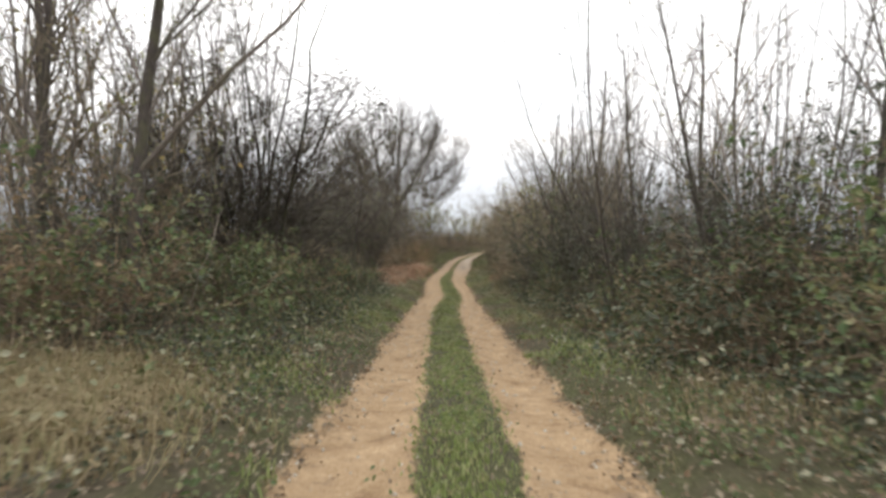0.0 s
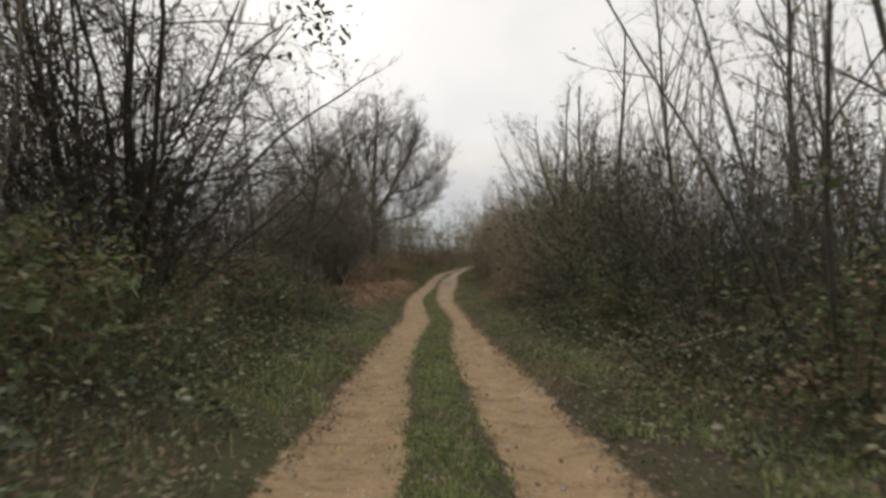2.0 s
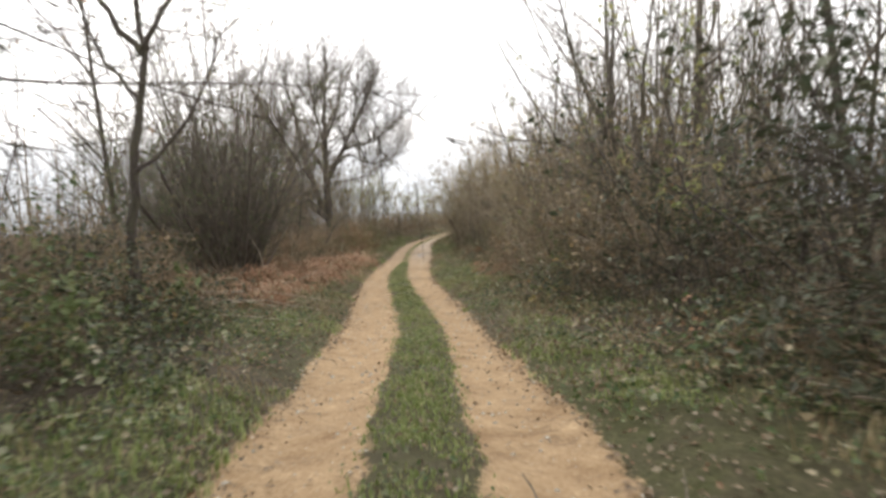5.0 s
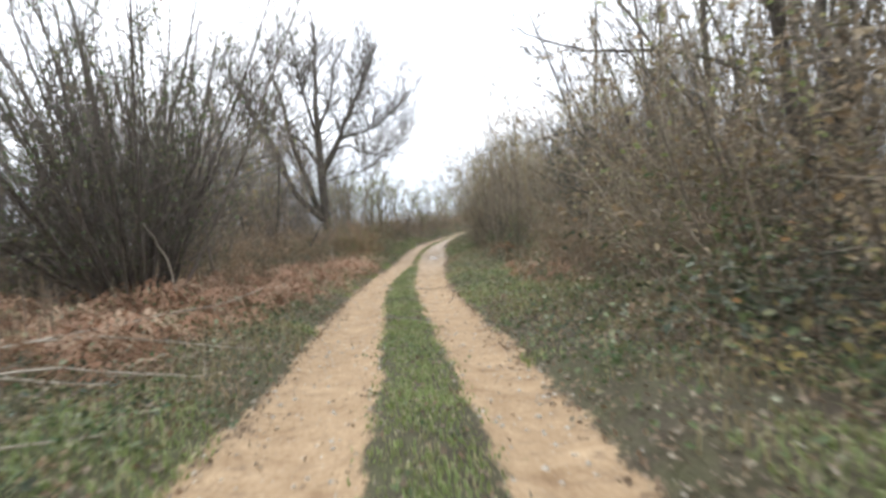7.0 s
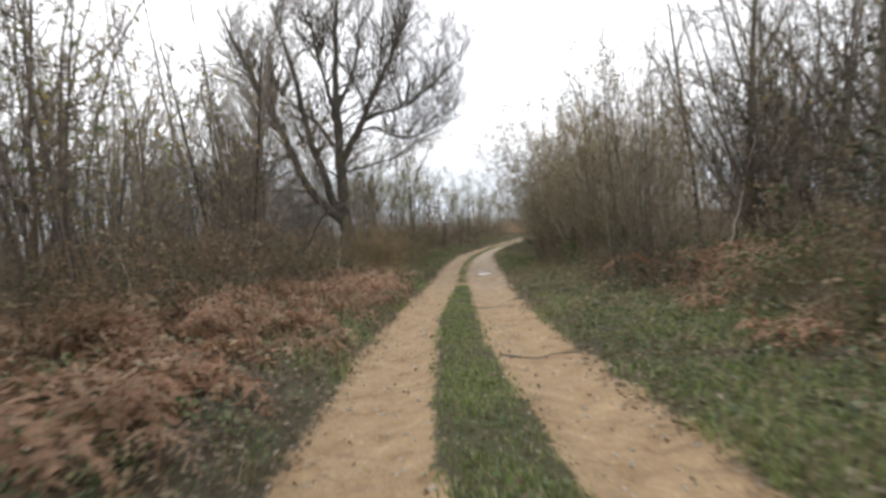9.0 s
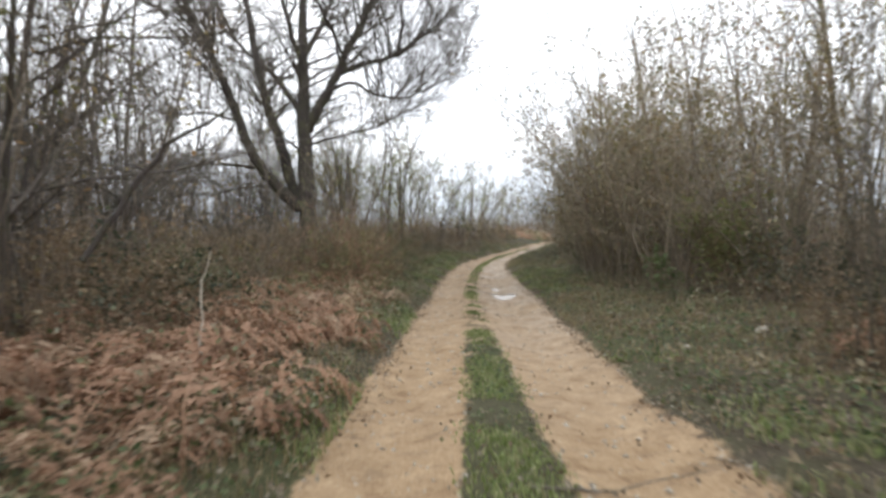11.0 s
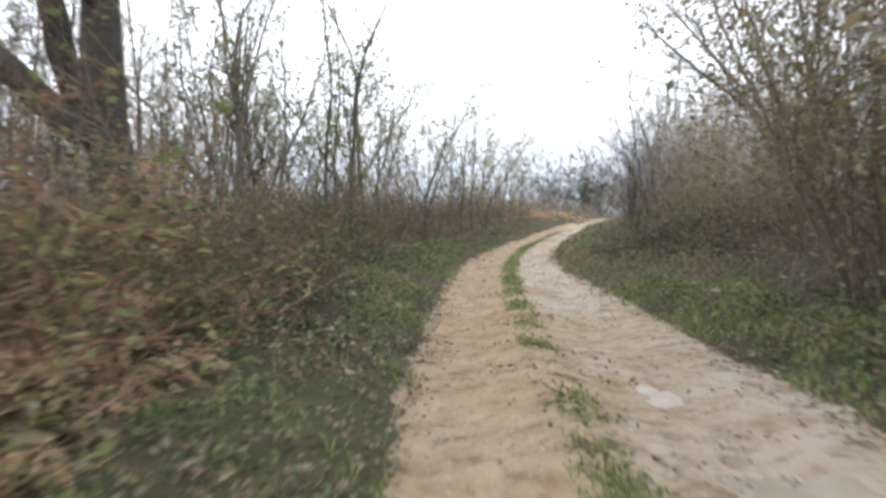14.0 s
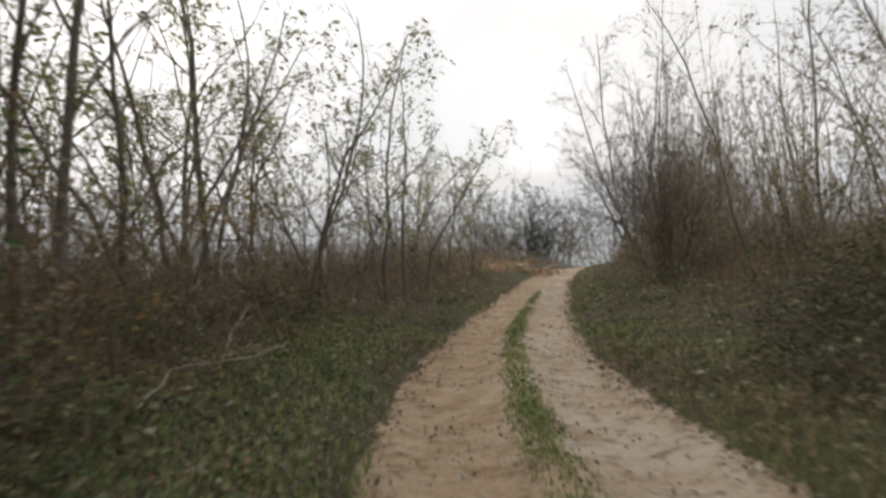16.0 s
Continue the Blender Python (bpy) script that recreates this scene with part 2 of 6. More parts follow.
HALF_W = [1.22, 1.19, 1.2, 1.23, 1.19, 1.17, 1.27, 1.31, 1.36, 1.45, 1.36, 1.17, 1.0, 0.95, 0.95]
HUMP_Y = [0, 40, 47, 52, 62, 72, 78, 85]
HUMP_W = [0.36, 0.34, 0.27, 0.17, 0.17, 0.17, 0.08, 0.0]
MID_Y = [0, 6, 10, 15, 19, 24, 30, 33, 40, 47, 52, 57, 61, 65, 70, 74]
MID_X = [0.02, 0.0, -0.01, -0.06, -0.06, 0.2, 0.1, 0.05, -0.08, -0.05, -0.2, -0.3, -0.25, -0.02, 0.12, 0.05]


def smooth_table(ys, vs):
    yy = np.arange(-300, 420, 0.5)
    v = np.interp(yy, ys, vs)
    pad = np.pad(v, 12, mode="edge")
    k = np.hanning(25)
    return yy, np.convolve(pad, k / k.sum(), mode="valid")


T_X, T_Z, T_W, T_H, T_M = (smooth_table(a, b) for a, b in ((TRACK_Y, TRACK_X), (LEVEL_Y, LEVEL_Z), (HALF_Y, HALF_W), (HUMP_Y, HUMP_W), (MID_Y, MID_X)))


def track_x(y):
    return np.interp(y, *T_X)


def wave(x, y, s, k):
    return np.sin(x * s + 1.3 * k) * np.cos(y * s * 0.83 + 2.1 * k) + 0.5 * np.sin(x * s * 2.3 + y * s * 1.9 + k)


def ground_z(x, y):
    """The ground's height: ruts, grassy middle, rising verges."""
    x, y = np.asarray(x, float), np.asarray(y, float)
    u = x - track_x(y)
    half, hump = np.interp(y, *T_W), np.interp(y, *T_H)
    a = np.abs(u - np.interp(y, *T_M))
    rut = np.exp(-((a - (half + hump) / 2) / 0.36) ** 2) * 0.07
    mid = np.clip(1 - a / (hump + 0.15), 0, 1) * 0.05
    d = np.clip(np.abs(u) - half, 0, None)
    verge = 0.13 * np.clip(d / 0.5, 0, 1) + 0.10 * np.clip(d - 0.5, 0, 5) * np.where(u < 0, 1.0, 0.6)
    far = np.clip((d - 40) / 200, 0, 1)
    bumps = 0.018 * wave(x, y, 3.1, 1) + np.clip(d / 1.0, 0, 1) * (0.05 * wave(x, y, 1.1, 2) + 0.10 * np.clip(d / 6, 0, 1) * wave(x, y, 0.35, 3))
    return np.interp(y, *T_Z) * (1 - 0.5 * far) - rut + mid + verge + bumps


def gz(x, y):
    return float(ground_z(x, y))


def make_mesh(name, verts, faces, mats, smooth=False):
    me = bpy.data.meshes.new(name)
    me.from_pydata(np.asarray(verts).tolist(), [], faces if isinstance(faces, list) else faces.tolist())
    for m in mats if isinstance(mats, (list, tuple)) else [mats]:
        me.materials.append(m)
    if smooth:
        me.polygons.foreach_set("use_smooth", np.ones(len(me.polygons), bool))
    me.update()
    return me


def spread(lo, hi, fine_lo, fine_hi, fine, grow):
    mid = list(np.arange(fine_lo, fine_hi + fine / 2, fine))
    s, v = fine, mid[-1]
    while v < hi:
        s *= grow
        v += s
        mid.append(v)
    s, v = fine, mid[0]
    while v > lo:
        s *= grow
        v -= s
        mid.insert(0, v)
    return np.array(mid)


def build_ground():
    us = spread(-700, 700, -1.98, 1.98, 0.11, 1.22)
    ys = spread(-500, 1500, -2.0, 104.0, 0.28, 1.2)
    U, Y = np.meshgrid(us, ys)
    X = U + track_x(Y) * np.clip(1 - (np.abs(U) - 20) / 100, 0, 1)
    Z = ground_z(X, Y)
    V = np.stack([X, Y, Z], -1).reshape(-1, 3)
    nu, ny = len(us), len(ys)
    i = np.arange(nu * ny).reshape(ny, nu)
    F = np.stack([i[:-1, :-1], i[:-1, 1:], i[1:, 1:], i[1:, :-1]], -1)
    half = np.interp(Y, *T_W)
    hump = np.interp(Y, *T_H)
    a = np.abs(U - np.interp(Y, *T_M))
    ragged = 0.03 * wave(X, Y, 5.3, 2) + 0.035 * wave(X, Y, 1.1, 7)
    bare = np.clip((a - hump + ragged) / 0.2 + 0.5, 0, 1) * np.clip((half + ragged - np.abs(U)) / 0.24 + 0.5, 0, 1)
    bare = np.maximum(bare, np.where(np.abs(U) < half, 0.62 * np.clip((Y - 44) / 8, 0, 1), 0))
    d = np.clip(np.abs(U) - half, 0, None)
    green = np.clip(0.5 - d / 5, 0.05, 1) + 0.25 * wave(X, Y, 0.5, 5)
    wet = np.clip((Y - 44) / 14, 0, 1) * (0.3 + 0.6 * np.clip((U + 0.3) / 0.5, 0, 1))
    debris = 0.4 + 0.4 * np.clip((Y - 46) / 14, 0, 1) + 0.35 * np.clip((np.abs(U) - half + 0.45) / 0.4, 0, 1)
    cu = (us[:-1] + us[1:]) / 2
    on = np.abs(cu) < 1.32
    for name, sel, lab, cat in (
        ("road", on, "sandy orange dirt track with two wheel ruts", "dirt track"),
        ("ground", ~on, "dark earth and moss of the wooded verges", "ground"),
    ):
        f = F[:, sel].reshape(-1, 4)
        keep = np.unique(f)
        back = np.zeros(nu * ny, int)
        back[keep] = np.arange(len(keep))
        me = make_mesh(name, V[keep], back[f], M_EARTH, True)
        for key, val in (("bare", bare), ("green", green), ("wet", wet), ("debris", debris)):
            att = me.attributes.new(key, "FLOAT", "POINT")
            att.data.foreach_set("value", val.reshape(-1)[keep].astype(np.float32))
        tagged(new(name, me), lab, cat, kind="structure")


build_ground()


# ---------------------------------------------------------------- plant builders
UP = Vector((0, 0, 1))


class Wood:
    """Collects tapered stems, then turns them into one mesh."""

    def __init__(self):
        self.lines = []

    def add(self, pts, r0, r1):
        self.lines.append((pts, r0, r1))

    def mesh(self, name, mat, least=0.0, most=9.0):
        groups = {}
        for pts, r0, r1 in self.lines:
            if least <= r0 < most:
                s = 7 if r0 > 0.08 else 5 if r0 > 0.03 else 3 if r0 > 0.009 else 2
                groups.setdefault((len(pts), s), []).append((pts, r0, r1))
        VV, FF, base = [], [], 0
        for (k, s), items in groups.items():
            P = np.array([[tuple(q) for q in it[0]] for it in items])
            R0 = np.array([it[1] for it in items])[:, None]
            R1 = np.array([it[2] for it in items])[:, None]
            f = np.linspace(0, 1, k)[None]
            R = R0 * (1 - f) ** 0.9 + R1 * f
            T = np.gradient(P, axis=1)
            T /= np.linalg.norm(T, axis=2, keepdims=True) + 1e-9
            ref = np.where(np.abs(T[:, :1, 2:3]) > 0.9, np.array([[[1.0, 0, 0]]]), np.array([[[0, 0, 1.0]]]))
            A = np.cross(T, ref)
            A /= np.linalg.norm(A, axis=2, keepdims=True) + 1e-9
            B = np.cross(T, A)
            an = np.arange(s) * 2 * np.pi / s + (np.arange(len(items)) * 2.4)[:, None, None]
            ring = P[:, :, None] + R[:, :, None, None] * (np.cos(an)[..., None] * A[:, :, None] + np.sin(an)[..., None] * B[:, :, None])
            n = len(items)
            VV.append(ring.reshape(-1, 3))
            idx = base + np.arange(n * k * s).reshape(n, k, s)
            if s == 2:
                FF.append(np.stack([idx[:, :-1, 0], idx[:, :-1, 1], idx[:, 1:, 1], idx[:, 1:, 0]], -1).reshape(-1, 4))
            else:
                nx = np.roll(idx, -1, axis=2)
                FF.append(np.stack([idx[:, :-1], nx[:, :-1], nx[:, 1:], idx[:, 1:]], -1).reshape(-1, 4))
            base += n * k * s
        if not VV:
            return None
        return make_mesh(name, np.concatenate(VV), np.concatenate(FF), mat, True)


def turn_off(rng, d, angle):
    q = Vector((rng.gauss(0, 1), rng.gauss(0, 1), rng.gauss(0, 1)))
    q -= d * q.dot(d)
    if q.length < 1e-4:
        q = Vector((1, 0, 0))
    q.normalize()
    return (d * math.cos(angle) + q * math.sin(angle)).normalized()


def grow(rng, wood, tips, p, d, length, radius, spec, level=0, thin=0.0052):
    """A stem with its side shoots. spec: rows of points, wobble, rise, shoots, angle, length ratio, first shoot."""
    k, wob, rise, shoots, angle, ratio, first = spec[level]
    pts, dirs = [p.copy()], []
    d = d.normalized()
    for i in range(k - 1):
        d = (d + Vector((rng.gauss(0, wob), rng.gauss(0, wob), rng.gauss(0, wob))) + UP * rise).normalized()
        p = p + d * (length / (k - 1))
        pts.append(p.copy())
        dirs.append(d.copy())
    r1 = max(0.002, radius * 0.25)
    wood.add(pts, radius, r1)
    if level + 1 >= len(spec):
        tips.append(pts)
        return pts
    n = max(0, int(shoots * rng.uniform(0.75, 1.3) + 0.5))
    for j in range(n):
        f = first + (0.98 - first) * (j + rng.random()) / n
        i = min(k - 2, int(f * (k - 1)))
        w = f * (k - 1) - i
        q = pts[i].lerp(pts[i + 1], w)
        rr = radius * (1 - f) ** 0.9 + r1 * f
        c = turn_off(rng, dirs[i], radians(angle) * rng.uniform(0.6, 1.3))
        ln = length * ratio * rng.uniform(0.6, 1.25) * (1.15 - 0.75 * f)
        grow(rng, wood, tips, q, c, ln, max(thin, min(rr * 0.55, ln * 0.014)), spec, level + 1, thin)
    tips.append(pts[-2:])
    return pts


def leaf_mesh(name, spots, size, mat, rng, droop=0.3, slim=0.55):
    """Folded pointed leaves at the given spots."""
    if not len(spots):
        return None
    n = len(spots)
    g = np.random.default_rng(rng.randrange(10**6))
    P = np.array([tuple(s) for s in spots])
    D = g.normal(size=(n, 3))
    D[:, 2] = D[:, 2] * 0.5 - droop
    D /= np.linalg.norm(D, axis=1, keepdims=True)
    N = g.normal(size=(n, 3)) + np.array([0, 0, 1.7])
    S = np.cross(D, N)
    S /= np.linalg.norm(S, axis=1, keepdims=True) + 1e-9
    N = np.cross(S, D)
    L = size * g.uniform(0.55, 1.25, n)[:, None]
    W = L * slim * 0.5
    V = np.stack([P, P + D * L * 0.45 + S * W + N * L * 0.12, P + D * L, P + D * L * 0.45 - S * W + N * L * 0.12], 1).reshape(-1, 3)
    F = np.arange(n * 4).reshape(n, 4)
    return make_mesh(name, V, F, mat)


def spots_on(rng, tips, count, jitter):
    out = []
    for _ in range(count):
        t = rng.choice(tips)
        i = rng.randrange(len(t) - 1)
        q = t[i].lerp(t[i + 1], rng.random())
        out.append(q + Vector((rng.gauss(0, jitter), rng.gauss(0, jitter), rng.gauss(0, jitter))))
    return out


def root_at(name, m, label, category, group):
    ob = new(name)
    ob.matrix_basis = m
    return tagged(ob, label, category, group)


def sub(name, me, parent, label=""):
    if me is None:
        return None
    ob = new(name, me)
    ob.parent = parent
    if label:
        tagged(ob, label)
    return ob


def at_ground(x, y, s=1.0, rz=0.0, sink=0.04, sz=None):
    return pose(x, y, gz(x, y) - sink, 0, 0, rz) @ Matrix.Diagonal((s, s, sz or s, 1))


PROTO = {}


def plant(kind, x, y, s=1.0, rz=None, sz=None):
    """Stand a plant of that kind on the ground: the first is built, the others are copies."""
    rz = random.uniform(0, 360) if rz is None else rz
    m = at_ground(x, y, s, rz, 0.05, sz)
    if kind not in PROTO:
        PROTO[kind] = MAKERS[kind](m)
        return PROTO[kind]
    ob = copy_thing(PROTO[kind], pose(0, 0, 0))
    ob.matrix_basis = m
    return ob


def shrub(m, name, label, category, group, seed, stems, height, lean, spec, rad, leaves, leaf_size, lmat, wmat=None, foot=0.25, jitter=0.04, thin=0.0048, parts=("branchwork", "foliage")):
    rng = random.Random(seed)
    ob = root_at(name, m, label, category, group)
    wood, tips = Wood(), []
    for i in range(stems):
        az = rng.uniform(0, 2 * math.pi)
        out = Vector((math.cos(az), math.sin(az), 0))
        tilt = radians(lean) * rng.random() ** 0.7
        d = UP * math.cos(tilt) + out * math.sin(tilt)
        h = height * rng.uniform(0.55, 1.08)
        grow(rng, wood, tips, out * foot * rng.random() - UP * 0.1, d, h, rad * rng.uniform(0.6, 1.2) * h / height, spec, 0, thin)
    sub(parts[0], wood.mesh(parts[0], wmat or M_STEM, 0.0), ob)
    if leaves:
        sub(parts[1], leaf_mesh(parts[1], spots_on(rng, tips, leaves, jitter), leaf_size, lmat, rng), ob)
    return ob


TWIGGY = [(6, 0.10, 0.02, 9, 45, 0.40, 0.12), (3, 0.16, 0.05, 4, 48, 0.50, 0.1), (2, 0.2, 0.03, 0, 0, 0, 0)]
BRAMBLE = [(7, 0.12, -0.10, 7, 55, 0.45, 0.15), (4, 0.2, -0.04, 4, 50, 0.5, 0.1), (2, 0.2, -0.05, 0, 0, 0, 0)]
HAZEL = [(8, 0.06, 0.03, 11, 42, 0.34, 0.18), (4, 0.12, 0.05, 7, 42, 0.45, 0.12), (2, 0.15, 0.02, 0, 0, 0, 0)]
WHIP = [(9, 0.05, 0.04, 13, 42, 0.24, 0.22), (4, 0.1, 0.06, 6, 42, 0.5, 0.15), (2, 0.12, 0.02, 0, 0, 0, 0)]
LEAFY = [(8, 0.08, 0.02, 11, 45, 0.34, 0.12), (4, 0.14, 0.02, 7, 48, 0.48, 0.1), (2, 0.15, -0.03, 0, 0, 0, 0)]
TREE = [(10, 0.028, 0.05, 18, 42, 0.34, 0.22), (5, 0.1, 0.06, 8, 42, 0.44, 0.15), (3, 0.14, 0.04, 4, 42, 0.55, 0.12), (2, 0.15, 0.02, 0, 0, 0, 0)]
ARCH = [(9, 0.09, -0.015, 15, 55, 0.40, 0.1), (5, 0.14, -0.03, 9, 45, 0.45, 0.1), (3, 0.15, -0.02, 4, 45, 0.55, 0.1), (2, 0.15, 0.0, 0, 0, 0, 0)]
CROWN = [(9, 0.07, 0.03, 15, 52, 0.38, 0.1), (5, 0.12, 0.0, 9, 45, 0.45, 0.1), (3, 0.15, 0.0, 4, 45, 0.55, 0.1), (2, 0.15, 0.0, 0, 0, 0, 0)]


def thin_tree(m, seed, height, radius, label, lean=6, leaves=60, lmat=None, green=False):
    rng = random.Random(seed)
    ob = root_at("tree", m, label, "tree", "bare trees along the track")
    wood, tips = Wood(), []
    grow(rng, wood, tips, Vector((0, 0, -0.1)), turn_off(rng, UP, radians(lean)), height, radius, TREE)
    sub("trunk", wood.mesh("trunk", M_BARK, radius * 0.9), ob)
    sub("crown", wood.mesh("crown", M_LIMB, 0, radius * 0.9), ob)
    if leaves:
        sub("foliage", leaf_mesh("foliage", spots_on(rng, tips, leaves, 0.05), 0.09, lmat or L_PALE, rng), ob)
    return ob


SAPLING = [(9, 0.10, 0.04, 15, 40, 0.30, 0.25), (4, 0.12, 0.05, 6, 42, 0.5, 0.15), (2, 0.15, 0.02, 0, 0, 0, 0)]


def sapling(m, seed, height, radius, lean, stems, leaves, lmat, label):
    rng = random.Random(seed)
    ob = root_at("sapling", m, label, "sapling", "young trees along the track")
    wood, tips = Wood(), []
    for i in range(stems):
        k = rng.uniform(0.8, 1.05)
        grow(rng, wood, tips, Vector((rng.gauss(0, 0.1), rng.gauss(0, 0.1), -0.1)) * (i > 0), turn_off(rng, UP, radians(lean * rng.uniform(0.5, 1.2))), height * k, radius * k, SAPLING, 0, 0.0062)
    sub("trunk", wood.mesh("trunk", M_LIMB, 0.02), ob)
    sub("crown", wood.mesh("crown", M_TWIG, 0, 0.02), ob)
    sub("foliage", leaf_mesh("foliage", spots_on(rng, tips, leaves, 0.05), 0.12, lmat, rng), ob)
    return ob


LOCUST = [(10, 0.13, 0.05, 11, 46, 0.34, 0.3), (6, 0.2, 0.03, 5, 50, 0.5, 0.2), (3, 0.2, -0.05, 0, 0, 0, 0)]


def locust(m, seed, height, radius, stems, leaves, lmat, label):
    """A crooked young tree whose last feathered leaves hang in tufts from the twigs."""
    rng = random.Random(seed)
    ob = root_at("young_tree", m, label, "tree", "crooked young trees")
    wood, tips = Wood(), []
    for i in range(stems):
        k = rng.uniform(0.7, 1.05)
        foot = Vector((rng.gauss(0, 0.25), rng.gauss(0, 0.25), -0.1)) * (i > 0)
        grow(rng, wood, tips, foot, turn_off(rng, UP, radians(rng.uniform(3, 16))), height * k, radius * k, LOCUST, 0, 0.006)
    sub("trunk", wood.mesh("trunk", M_LIMB, 0.02), ob)
    sub("crown", wood.mesh("crown", M_STEM, 0, 0.02), ob)
    spots = []
    for i in range(leaves):
        t = rng.choice(tips)
        q, d = t[-1], Vector((rng.gauss(0, 1), rng.gauss(0, 1), rng.uniform(-0.9, 0.2))).normalized()
        spots += [q + d * 0.045 * k + Vector((rng.gauss(0, 0.025), rng.gauss(0, 0.025), -0.004 * k * k)) for k in range(1, 8)]
    sub("foliage", leaf_mesh("foliage", spots, 0.11, lmat, rng, 0.35, 0.5), ob)
    return ob


def willow(m):
    """Some thick arching limbs and very many thin stems from one stool, with small leaves."""
    rng = random.Random(35)
    ob = root_at("willow", m, "broad fan-shaped willow with very many thin stems", "shrub", "")
    wood, tips = Wood(), []
    for i in range(118):
        az = rng.uniform(0, 2 * math.pi)
        out = Vector((math.cos(az), math.sin(az), 0))
        tilt = radians(56 if out.x < 0 else 36) * rng.random() ** 0.75
        h = rng.uniform(3.4, 8.0) * (1.05 - 0.35 * tilt)
        grow(rng, wood, tips, out * 0.5 * rng.random() - UP * 0.1, UP * math.cos(tilt) + out * math.sin(tilt), h, 0.012 + 0.004 * h * rng.random(), HAZEL, 0, 0.0048)
    for i in range(7):
        az = math.pi * (0.55 + 0.15 * i) + rng.uniform(-0.2, 0.2)
        out = Vector((math.cos(az), math.sin(az), 0))
        grow(rng, wood, tips, out * 0.2 - UP * 0.1, UP * 0.75 + out, rng.uniform(3.4, 5.0), 0.05, CROWN, 0, 0.005)
    for pts, r0, r1 in [w for w in wood.lines if w[1] >= 0.0499]:
        one = Wood()
        one.add(pts, r0, r1)
        sub("limb", one.mesh("limb", M_BARK), ob)
    sub("branchwork", wood.mesh("branchwork", M_LIMB, 0, 0.0499), ob)
    sub("foliage", leaf_mesh("foliage", spots_on(rng, tips, 11000, 0.05), 0.07, L_GREEN, rng), ob)
    return ob


